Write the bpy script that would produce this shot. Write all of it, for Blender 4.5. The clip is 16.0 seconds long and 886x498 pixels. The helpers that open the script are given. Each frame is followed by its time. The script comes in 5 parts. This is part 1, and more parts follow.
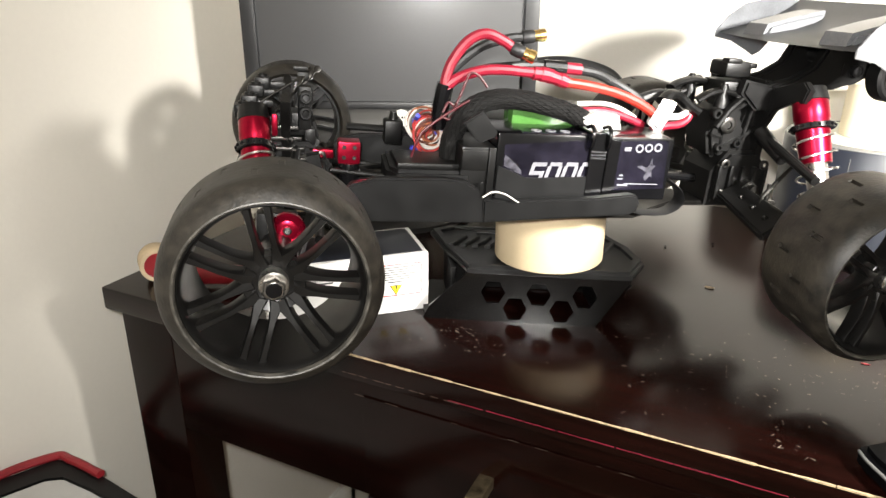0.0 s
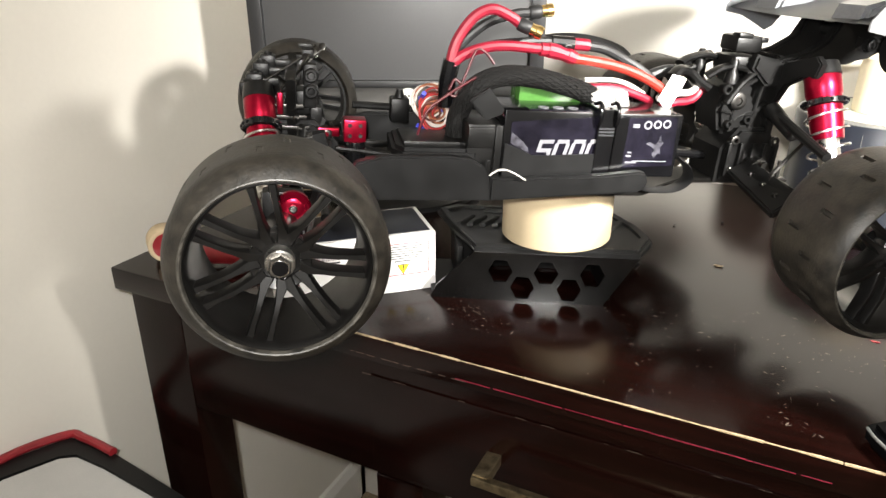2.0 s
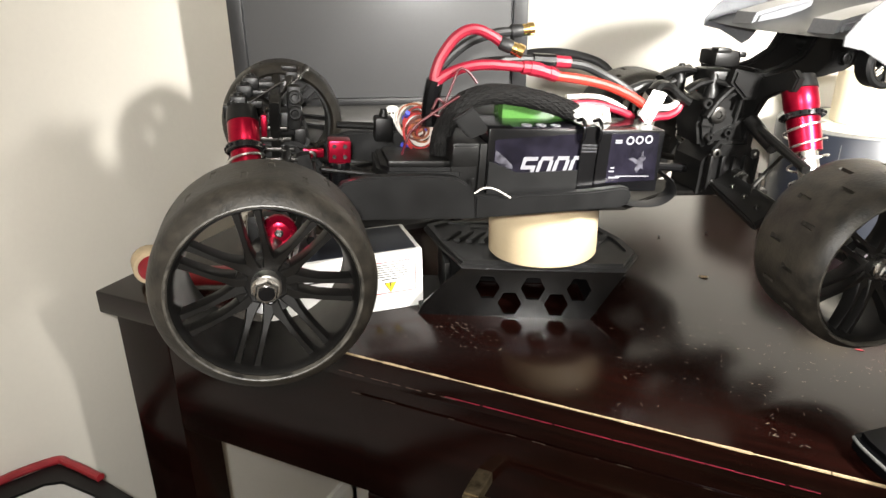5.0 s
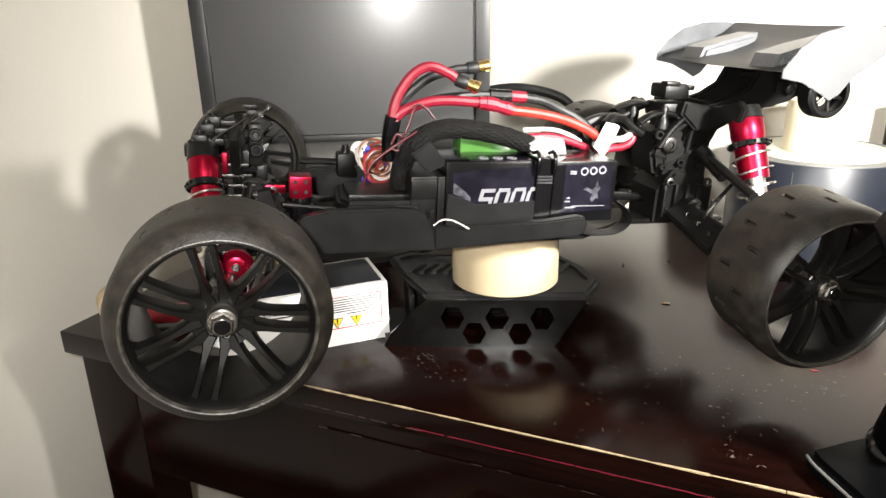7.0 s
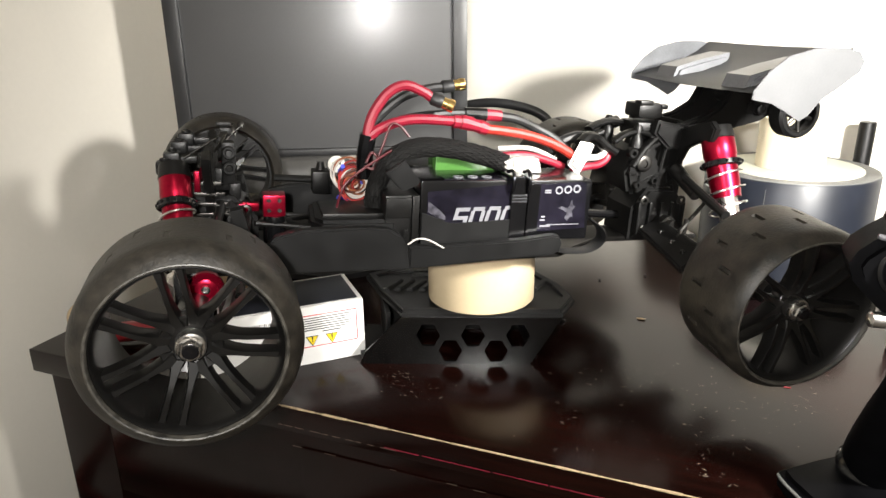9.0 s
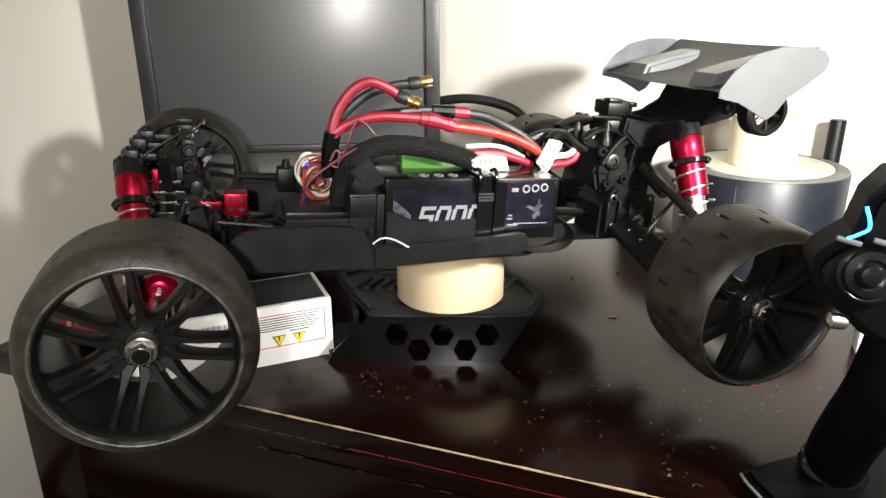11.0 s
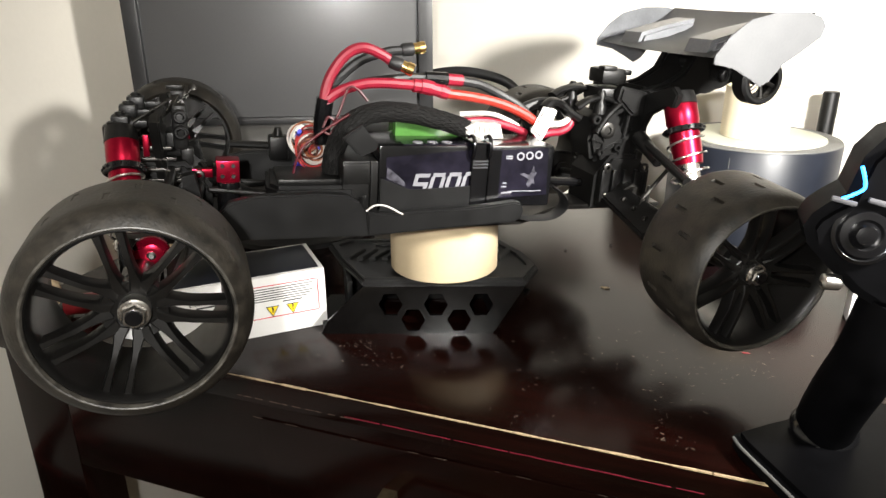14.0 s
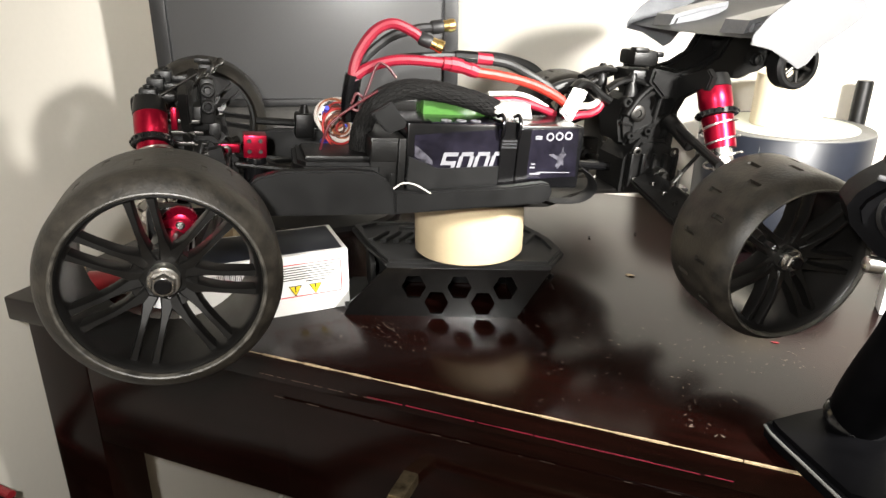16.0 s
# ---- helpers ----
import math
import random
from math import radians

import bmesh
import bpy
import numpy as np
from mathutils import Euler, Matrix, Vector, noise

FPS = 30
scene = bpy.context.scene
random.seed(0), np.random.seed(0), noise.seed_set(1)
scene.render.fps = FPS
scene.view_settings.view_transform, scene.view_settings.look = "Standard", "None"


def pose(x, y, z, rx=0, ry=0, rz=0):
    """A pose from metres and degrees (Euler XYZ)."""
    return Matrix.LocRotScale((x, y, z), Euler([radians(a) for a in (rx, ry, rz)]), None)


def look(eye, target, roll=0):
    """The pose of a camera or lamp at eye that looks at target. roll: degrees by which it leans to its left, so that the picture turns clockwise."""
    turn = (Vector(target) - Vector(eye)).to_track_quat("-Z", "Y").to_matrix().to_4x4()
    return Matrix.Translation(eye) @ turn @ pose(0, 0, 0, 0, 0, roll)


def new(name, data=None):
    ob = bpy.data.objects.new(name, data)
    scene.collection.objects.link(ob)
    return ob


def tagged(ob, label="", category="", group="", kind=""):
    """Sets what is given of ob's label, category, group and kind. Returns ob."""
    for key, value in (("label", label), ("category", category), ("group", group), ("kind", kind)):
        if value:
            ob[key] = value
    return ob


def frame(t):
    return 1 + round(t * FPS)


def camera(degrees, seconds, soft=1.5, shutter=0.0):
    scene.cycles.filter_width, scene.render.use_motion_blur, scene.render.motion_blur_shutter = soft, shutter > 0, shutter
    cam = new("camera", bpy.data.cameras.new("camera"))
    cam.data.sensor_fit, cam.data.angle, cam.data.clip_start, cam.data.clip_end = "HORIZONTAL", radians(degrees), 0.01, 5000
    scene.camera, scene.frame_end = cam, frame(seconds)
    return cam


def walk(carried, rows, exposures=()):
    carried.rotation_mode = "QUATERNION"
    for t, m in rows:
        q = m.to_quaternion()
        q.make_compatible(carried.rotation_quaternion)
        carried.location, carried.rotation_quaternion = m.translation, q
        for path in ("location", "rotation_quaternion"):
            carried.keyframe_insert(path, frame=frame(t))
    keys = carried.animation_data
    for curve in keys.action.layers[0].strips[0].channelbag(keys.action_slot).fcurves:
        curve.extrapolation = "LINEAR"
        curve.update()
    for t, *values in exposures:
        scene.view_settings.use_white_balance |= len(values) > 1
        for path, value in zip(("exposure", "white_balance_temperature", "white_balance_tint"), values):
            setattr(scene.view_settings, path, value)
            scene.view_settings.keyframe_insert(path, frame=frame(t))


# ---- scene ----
cam = camera(65.8, 16.0)
PATH = [
    (0, (0.006, 0.083, 1.016), (-0.798, 1.758, 0.278), 0.5),
    (0.5, (0.011, 0.082, 1.019), (-0.789, 1.749, 0.255), 0.4),
    (1, (0.002, 0.086, 1.012), (-0.814, 1.735, 0.23), 0.4),
    (1.5, (0.001, 0.087, 1.011), (-0.807, 1.732, 0.212), 0.2),
    (2, (0.007, 0.084, 1.014), (-0.811, 1.73, 0.224), 0.0),
    (2.5, (0.004, 0.086, 1.011), (-0.816, 1.729, 0.217), 0.2),
    (3, (0.004, 0.085, 1.013), (-0.808, 1.728, 0.213), 0.8),
    (5.3, (0.009, 0.085, 1.019), (-0.776, 1.769, 0.279), -1.3),
    (5.5, (0.017, 0.085, 1.018), (-0.778, 1.781, 0.314), -1.9),
    (6, (0.021, 0.083, 1.02), (-0.748, 1.797, 0.334), -1.5),
    (6.5, (0.023, 0.082, 1.021), (-0.732, 1.806, 0.343), -1.2),
    (7, (0.023, 0.083, 1.02), (-0.728, 1.812, 0.352), -1.3),
    (7.5, (0.025, 0.083, 1.022), (-0.716, 1.817, 0.356), -1.4),
    (8, (0.025, 0.087, 1.022), (-0.7, 1.828, 0.358), -1.0),
    (8.5, (0.025, 0.087, 1.024), (-0.689, 1.838, 0.374), -0.7),
    (10.8, (0.037, 0.097, 1.029), (-0.631, 1.869, 0.386), -0.7),
    (11, (0.036, 0.098, 1.028), (-0.623, 1.866, 0.366), -0.3),
    (11.5, (0.033, 0.103, 1.025), (-0.577, 1.88, 0.339), -0.4),
    (12, (0.035, 0.103, 1.025), (-0.556, 1.882, 0.326), -0.4),
    (12.5, (0.034, 0.107, 1.022), (-0.566, 1.882, 0.321), -0.8),
    (13, (0.03, 0.107, 1.016), (-0.575, 1.876, 0.306), 0.0),
    (13.5, (0.031, 0.104, 1.015), (-0.581, 1.867, 0.296), 0.2),
    (14, (0.035, 0.096, 1.018), (-0.596, 1.856, 0.306), -0.2),
    (14.5, (0.03, 0.099, 1.016), (-0.611, 1.854, 0.302), -0.0),
    (15, (0.026, 0.104, 1.01), (-0.61, 1.855, 0.282), -0.0),
    (15.5, (0.025, 0.098, 1.008), (-0.614, 1.845, 0.271), 0.8),
    (16, (0.026, 0.095, 1.007), (-0.64, 1.834, 0.279), 0.4),
]
walk(cam, [(t, look(eye, target, roll)) for t, eye, target, roll in PATH],
     exposures=[(0, 0.53), (3, 0.58), (5.5, 0.50), (7, 0.32), (8.5, 0.20), (11, -0.12), (12.5, -0.15), (14.5, 0.14), (16, 0.37)])

# ---- world and light ----
world = bpy.data.worlds.new("room_world")
scene.world = world
world.use_nodes = True
world.node_tree.nodes["Background"].inputs[0].default_value = (0.9, 0.88, 0.84, 1)
world.node_tree.nodes["Background"].inputs[1].default_value = 0.032


def lamp(name, kind, place, watts, colour, size, target=None):
    data = bpy.data.lights.new(name, kind)
    data.energy, data.color = watts, colour
    if kind == "AREA":
        data.shape, data.size = "DISK", size
    else:
        data.shadow_soft_size = size
    if kind == "SPOT":
        data.spot_size, data.spot_blend = radians(106), 0.80
    ob = new(name, data)
    ob.matrix_world = look(place, target) if target else Matrix.Translation(place)
    return ob


lamp("desk_lamp_light", "SPOT", (0.34, 0.36, 1.10), 53.0, (1.0, 0.970, 0.915), 0.032, (-0.01, 0.92, 0.86))
lamp("hand_torch_light", "POINT", (0.008, 0.066, 1.040), 12.5, (1.0, 0.97, 0.92), 0.008)
# Unseen overhead fill, added for soft ambient light in the room.
lamp("ambient_fill_light", "AREA", (0.5, -0.6, 2.36), 2.6, (1.0, 0.92, 0.80), 0.4, (0.5, -0.6, 0.0))

# ---- materials ----


def mat(name, colour, rough=0.5, metal=0.0, vary=0.15, scale=60.0, bump=0.0, fine=600.0, coat=0.0, tint=None, spec=0.5, trans=0.0, coat_rough=0.12):
    """A surface with variation at two scales and fine relief."""
    m = bpy.data.materials.new(name)
    m.use_nodes = True
    nt = m.node_tree
    b = nt.nodes["Principled BSDF"]
    tc = nt.nodes.new("ShaderNodeTexCoord")
    n1, n2 = nt.nodes.new("ShaderNodeTexNoise"), nt.nodes.new("ShaderNodeTexNoise")
    n1.inputs["Scale"].default_value, n1.inputs["Detail"].default_value = scale, 5
    n2.inputs["Scale"].default_value, n2.inputs["Detail"].default_value = fine, 3
    for n in (n1, n2):
        nt.links.new(tc.outputs["Object"], n.inputs["Vector"])
    ramp = nt.nodes.new("ShaderNodeValToRGB")
    ramp.color_ramp.elements[0].position, ramp.color_ramp.elements[1].position = 0.3, 0.72
    lo = [c * (1 - vary) for c in colour]
    hi = tint or [min(1, c * (1 + vary)) for c in colour]
    ramp.color_ramp.elements[0].color, ramp.color_ramp.elements[1].color = (*lo, 1), (*hi, 1)
    add = nt.nodes.new("ShaderNodeMath")
    add.operation = "MULTIPLY_ADD"
    add.inputs[1].default_value = 0.3
    nt.links.new(n2.outputs["Fac"], add.inputs[0])
    sub = nt.nodes.new("ShaderNodeMath")
    sub.operation = "SUBTRACT"
    sub.inputs[1].default_value = 0.15
    nt.links.new(n1.outputs["Fac"], sub.inputs[0])
    nt.links.new(sub.outputs[0], add.inputs[2])
    nt.links.new(add.outputs[0], ramp.inputs["Fac"])
    nt.links.new(ramp.outputs["Color"], b.inputs["Base Color"])
    rr = nt.nodes.new("ShaderNodeMapRange")
    rr.inputs["To Min"].default_value, rr.inputs["To Max"].default_value = max(0.02, rough - 0.1), min(1, rough + 0.1)
    nt.links.new(n1.outputs["Fac"], rr.inputs["Value"])
    nt.links.new(rr.outputs["Result"], b.inputs["Roughness"])
    b.inputs["Metallic"].default_value = metal
    b.inputs["Coat Weight"].default_value = coat
    b.inputs["Coat Roughness"].default_value = coat_rough
    b.inputs["Specular IOR Level"].default_value = spec
    b.inputs["Transmission Weight"].default_value = trans
    if bump:
        bp = nt.nodes.new("ShaderNodeBump")
        bp.inputs["Strength"].default_value, bp.inputs["Distance"].default_value = bump, 0.0006
        nt.links.new(n2.outputs["Fac"], bp.inputs["Height"])
        nt.links.new(bp.outputs["Normal"], b.inputs["Normal"])
    return m


def desk_material():
    """Dark espresso lacquer over wood: fine grain along x, satin gloss, short pale scratches."""
    m = mat("espresso_lacquer", (0.0044, 0.0013, 0.0009), 0.14, vary=0.35, scale=9, bump=0.03, fine=260, spec=0.21)
    nt = m.node_tree
    b = nt.nodes["Principled BSDF"]
    base = b.inputs["Base Color"].links[0].from_socket
    tc = nt.nodes.new("ShaderNodeTexCoord")
    mp = nt.nodes.new("ShaderNodeMapping")
    mp.inputs["Scale"].default_value = (5, 90, 90)
    nt.links.new(tc.outputs["Object"], mp.inputs["Vector"])
    grain = nt.nodes.new("ShaderNodeTexNoise")
    grain.inputs["Scale"].default_value, grain.inputs["Detail"].default_value = 2.0, 6
    nt.links.new(mp.outputs["Vector"], grain.inputs["Vector"])
    mix = nt.nodes.new("ShaderNodeMixRGB")
    mix.blend_type = "MIX"
    mix.inputs["Color2"].default_value = (0.0088, 0.0022, 0.0016, 1)
    gr = nt.nodes.new("ShaderNodeValToRGB")
    gr.color_ramp.elements[0].position, gr.color_ramp.elements[1].position = 0.45, 0.75
    nt.links.new(grain.outputs["Fac"], gr.inputs["Fac"])
    nt.links.new(gr.outputs["Color"], mix.inputs["Fac"])
    nt.links.new(base, mix.inputs["Color1"])
    nt.links.new(mix.outputs["Color"], b.inputs["Base Color"])
    for node in nt.nodes:
        if node.bl_idname == "ShaderNodeMapRange":
            node.inputs["To Min"].default_value, node.inputs["To Max"].default_value = 0.14, 0.24
    return m


WALL = mat("cream_wall_paint", (0.72, 0.685, 0.615), 0.75, vary=0.03, scale=4, bump=0.25, fine=180)
TRIM = mat("white_trim_paint", (0.75, 0.73, 0.68), 0.4, vary=0.05, scale=8)
CEIL = mat("white_ceiling_paint", (0.8, 0.79, 0.76), 0.9, vary=0.04, scale=3)
FLOOR = mat("tan_carpet", (0.26, 0.20, 0.135), 0.95, vary=0.45, scale=160, bump=1.0, fine=420, spec=0.1)
DESK = desk_material()
CHIP = mat("bare_chipped_wood", (0.36, 0.27, 0.165), 0.7, vary=0.4, scale=220)
REDLINE = mat("dark_red_line", (0.11, 0.004, 0.014), 0.5, vary=0.4, scale=220)
SCRATCH = mat("pale_scratch", (0.075, 0.055, 0.042), 0.7, vary=0.4, scale=200)
DUSTSCRATCH = mat("dusty_white_scratch", (0.20, 0.165, 0.13), 0.7, vary=0.5, scale=200)
RUBBER = mat("dusty_tyre_rubber", (0.0075, 0.0070, 0.0060), 0.5, vary=0.6, scale=110, bump=0.45, fine=520, tint=(0.029, 0.0245, 0.0185), spec=0.34)
for node in RUBBER.node_tree.nodes:
    if node.bl_idname == "ShaderNodeValToRGB":
        node.color_ramp.elements[0].position, node.color_ramp.elements[1].position = 0.26, 0.84
BEAD = mat("worn_rubber_bead", (0.014, 0.013, 0.011), 0.45, vary=0.7, scale=140, bump=0.4, fine=700, tint=(0.060, 0.055, 0.046))
RIMBLACK = mat("satin_black_nylon", (0.0032, 0.0030, 0.0028), 0.36, vary=0.3, scale=50, bump=0.06, spec=0.38)
PLASTIC = mat("black_moulded_plastic", (0.0032, 0.0032, 0.0032), 0.38, vary=0.35, scale=40, bump=0.2, tint=(0.0062, 0.006, 0.0058), spec=0.25)
MATTE = mat("matte_black_plastic", (0.0040, 0.0040, 0.0041), 0.46, vary=0.3, scale=60, bump=0.12, fine=1600, spec=0.26)
GLOSSBLACK = mat("gloss_black_plastic", (0.003, 0.003, 0.0034), 0.2, vary=0.2, scale=30)
FOAMDARK = mat("dark_box_insert", (0.012, 0.014, 0.02), 0.3, vary=0.3, scale=20)
RED = mat("red_anodised_aluminium", (0.27, 0.003, 0.020), 0.30, metal=0.85, vary=0.2, scale=70)
REDPLASTIC = mat("red_plastic", (0.24, 0.014, 0.020), 0.35, vary=0.2, scale=50)
DARKREDWIRE = mat("dark_red_thin_wire", (0.060, 0.003, 0.007), 0.45, vary=0.2, scale=120)
BRAID = mat("black_braided_nylon", (0.006, 0.006, 0.006), 0.65, vary=0.6, scale=700, bump=1.0, fine=1800, tint=(0.014, 0.0135, 0.013), spec=0.15)
TXBLACK = mat("soft_touch_black", (0.0014, 0.0014, 0.0017), 0.5, vary=0.3, scale=60, bump=0.1, fine=1600, spec=0.05)
REDWIRE = mat("red_silicone_wire", (0.21, 0.003, 0.017), 0.5, vary=0.15, scale=120)
ORANGEWIRE = mat("orange_red_silicone_wire", (0.31, 0.018, 0.009), 0.5, vary=0.15, scale=120)
BLACKWIRE = mat("black_silicone_wire", (0.009, 0.009, 0.0095), 0.5, vary=0.25, scale=100)
WHITEWIRE = mat("white_silicone_wire", (0.50, 0.47, 0.44), 0.4, vary=0.1, scale=100)
BROWNWIRE = mat("brown_servo_wire", (0.085, 0.022, 0.014), 0.45, vary=0.2, scale=100)
BLUETIE = mat("blue_zip_tie", (0.06, 0.07, 0.55), 0.4, vary=0.2, scale=100)
COILRED = mat("red_servo_wire", (0.30, 0.022, 0.020), 0.45, vary=0.2, scale=100)
COILORANGE = mat("orange_brown_servo_wire", (0.26, 0.085, 0.035), 0.45, vary=0.2, scale=100)
STEEL = mat("bright_steel", (0.62, 0.60, 0.57), 0.28, metal=1.0, vary=0.2, scale=120)
DARKSTEEL = mat("dark_steel", (0.055, 0.053, 0.050), 0.38, metal=1.0, vary=0.3, scale=120)
GOLD = mat("gold_plated_brass", (0.80, 0.55, 0.22), 0.22, metal=1.0, vary=0.15, scale=150)
BRASS = mat("aged_brass", (0.30, 0.24, 0.15), 0.4, metal=1.0, vary=0.4, scale=120)
# Stand's top plate, rim and ribs: a lighter base than its front panel.
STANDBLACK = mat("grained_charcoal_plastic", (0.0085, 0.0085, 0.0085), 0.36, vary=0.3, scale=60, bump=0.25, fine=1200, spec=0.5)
TAPE = mat("cream_masking_tape", (0.49, 0.395, 0.255), 0.55, vary=0.06, scale=25, bump=0.15, fine=300)
BINWHITE = mat("scuffed_white_plastic", (0.44, 0.435, 0.42), 0.45, vary=0.08, scale=14, bump=0.08)
CARD = mat("white_card", (0.78, 0.77, 0.75), 0.5, vary=0.05, scale=30, bump=0.05)
BEIGE = mat("beige_cardboard", (0.50, 0.39, 0.25), 0.7, vary=0.15, scale=60)
YELLOW = mat("yellow_print", (0.85, 0.62, 0.02), 0.5, vary=0.08, scale=80)
INK = mat("black_print", (0.02, 0.02, 0.02), 0.5, vary=0.2, scale=80)
REDINK = mat("red_print", (0.55, 0.03, 0.04), 0.5, vary=0.15, scale=80)
LABEL = mat("dark_violet_battery_label", (0.005, 0.0048, 0.008), 0.2, vary=0.6, scale=45, tint=(0.012, 0.0105, 0.019))
PALEPRINT = mat("pale_violet_print", (0.025, 0.023, 0.034), 0.3, vary=0.7, scale=260, tint=(0.085, 0.082, 0.10))
SILVERINK = mat("silver_print", (0.18, 0.18, 0.195), 0.35, vary=0.15, scale=90)
GREEN = mat("green_shrink_wrap", (0.060, 0.165, 0.035), 0.25, vary=0.2, scale=30)
CLEAR = mat("cloudy_clear_nylon", (0.42, 0.41, 0.38), 0.3, vary=0.12, scale=90)
# One wing film twice: darkened for shade, lightened where steps face the lamp.
WINGFILM = mat("shaded_grey_wing_film", (0.060, 0.062, 0.067), 0.38, vary=0.3, scale=18, coat=0.08)
WINGLIT = mat("lit_grey_wing_film", (0.125, 0.129, 0.138), 0.36, vary=0.3, scale=24, coat=0.08)
ENDPLATE = mat("frosted_white_end_plate", (0.075, 0.076, 0.079), 0.48, vary=0.12, scale=25)
SCREEN = mat("dark_screen_glass", (0.038, 0.038, 0.039), 0.42, vary=0.1, scale=6, spec=0.45, coat=0.5, coat_rough=0.22)
BEZEL = mat("charcoal_monitor_plastic", (0.018, 0.018, 0.019), 0.42, vary=0.15, scale=30, bump=0.1)
SPEAKER = mat("grey_monitor_trim", (0.075, 0.073, 0.07), 0.35, vary=0.15, scale=20)
SPOOLSIDE = mat("blue_black_film_roll", (0.010, 0.0125, 0.020), 0.42, vary=0.2, scale=20)
SPOOLEDGE = mat("grey_roll_edge", (0.13, 0.13, 0.125), 0.45, vary=0.25, scale=30)
OFFWHITE = mat("off_white_disc", (0.50, 0.51, 0.42), 0.5, vary=0.06, scale=15)
CREAM = mat("cream_paper_roll", (0.78, 0.68, 0.50), 0.6, vary=0.06, scale=25)
GREYDASH = mat("grey_rubber_button", (0.05, 0.05, 0.055), 0.5, vary=0.2, scale=80)


def glow_material():
    m = bpy.data.materials.new("blue_indicator_light")
    m.use_nodes = True
    b = m.node_tree.nodes["Principled BSDF"]
    b.inputs["Base Color"].default_value = (0.02, 0.2, 0.6, 1)
    b.inputs["Emission Color"].default_value = (0.02, 0.32, 1.0, 1)
    b.inputs["Emission Strength"].default_value = 9.0
    return m


GLOW = glow_material()

# ---- mesh helpers ----


def part(name, bm, material, parent=None, label="", smooth=True):
    """Links a bmesh as one mesh object under a thing or part."""
    bmesh.ops.recalc_face_normals(bm, faces=bm.faces)
    me = bpy.data.meshes.new(name)
    bm.to_mesh(me)
    bm.free()
    me.materials.append(material)
    if smooth:
        me.shade_smooth()
        me.set_sharp_from_angle(angle=radians(35))
    ob = new(name, me)
    if parent:
        ob.parent = parent
    if label:
        ob["label"] = label
    return ob


def thing(name, m, label, category, kind="", group=""):
    ob = new(name)
    ob.empty_display_size = 0.02
    ob.matrix_world = m
    return tagged(ob, label, category, group, kind)


def box(bm, c, s, bevel=0.0, m=None):
    """A box of centre c and full size s, with rounded edges."""
    r = bmesh.ops.create_cube(bm, size=1.0)
    vs = r["verts"]
    bmesh.ops.scale(bm, vec=s, verts=vs)
    if bevel:
        es = list({e for v in vs for e in v.link_edges})
        out = bmesh.ops.bevel(bm, geom=es, offset=bevel, segments=2, affect="EDGES", profile=0.6)
        vs = list({v for f in out["faces"] for v in f.verts} | {v for v in vs if v.is_valid})
    if m:
        bmesh.ops.transform(bm, matrix=m, verts=vs)
    bmesh.ops.translate(bm, vec=c, verts=vs)
    return bm


def rod(bm, p, q, r0, r1=None, seg=16):
    """A capped round bar from p to q."""
    r1 = r0 if r1 is None else r1
    p, q = Vector(p), Vector(q)
    d = q - p
    m = Matrix.Translation((p + q) / 2) @ d.to_track_quat("Z", "Y").to_matrix().to_4x4()
    bmesh.ops.create_cone(bm, cap_ends=True, segments=seg, radius1=r0, radius2=r1, depth=d.length, matrix=m)
    return bm


def turned(bm, profile, p=(0, 0, 0), axis=(0, 0, 1), seg=32):
    """A lathe form: profile rows of (height along the axis, radius)."""
    m = Matrix.Translation(p) @ Vector(axis).to_track_quat("Z", "Y").to_matrix().to_4x4()
    rings = []
    for h, r in profile:
        rings.append([bm.verts.new(m @ Vector((r * math.cos(2 * math.pi * i / seg), r * math.sin(2 * math.pi * i / seg), h))) for i in range(seg)])
    faces = []
    for a, b in zip(rings, rings[1:]):
        faces.append([bm.faces.new((a[i], a[(i + 1) % seg], b[(i + 1) % seg], b[i])) for i in range(seg)])
    return rings, faces


def closed_turn(bm, profile, p=(0, 0, 0), axis=(0, 0, 1), seg=32):
    rings, faces = turned(bm, profile, p, axis, seg)
    bm.faces.new(rings[0])
    bm.faces.new(rings[-1])
    return bm


def smooth_path(pts, steps=8):
    """A curve through the points (Catmull-Rom)."""
    pts = [Vector(p) for p in pts]
    ext = [2 * pts[0] - pts[1], *pts, 2 * pts[-1] - pts[-2]]
    out = []
    for i in range(1, len(ext) - 2):
        a, b, c, d = ext[i - 1:i + 3]
        for k in range(steps):
            t = k / steps
            out.append(0.5 * (2 * b + (c - a) * t + (2 * a - 5 * b + 4 * c - d) * t * t + (3 * b - a - 3 * c + d) * t ** 3))
    out.append(pts[-1])
    return out


def hose(bm, pts, r, seg=10, steps=8, flat=1.0, side=(0, 1, 0)):
    """A wire or hose along a smooth path; flat squeezes it across its side direction."""
    path = smooth_path(pts, steps)
    rings = []
    for i, p in enumerate(path):
        t = (path[min(i + 1, len(path) - 1)] - path[max(i - 1, 0)]).normalized()
        s = Vector(side) - t * t.dot(Vector(side))
        s = s.normalized() if s.length > 1e-4 else t.orthogonal().normalized()
        u = t.cross(s)
        rings.append([bm.verts.new(p + s * r * flat * math.cos(2 * math.pi * k / seg) + u * r * math.sin(2 * math.pi * k / seg)) for k in range(seg)])
    for a, b in zip(rings, rings[1:]):
        for k in range(seg):
            bm.faces.new((a[k], a[(k + 1) % seg], b[(k + 1) % seg], b[k]))
    bm.faces.new(rings[0])
    bm.faces.new(rings[-1])
    return bm


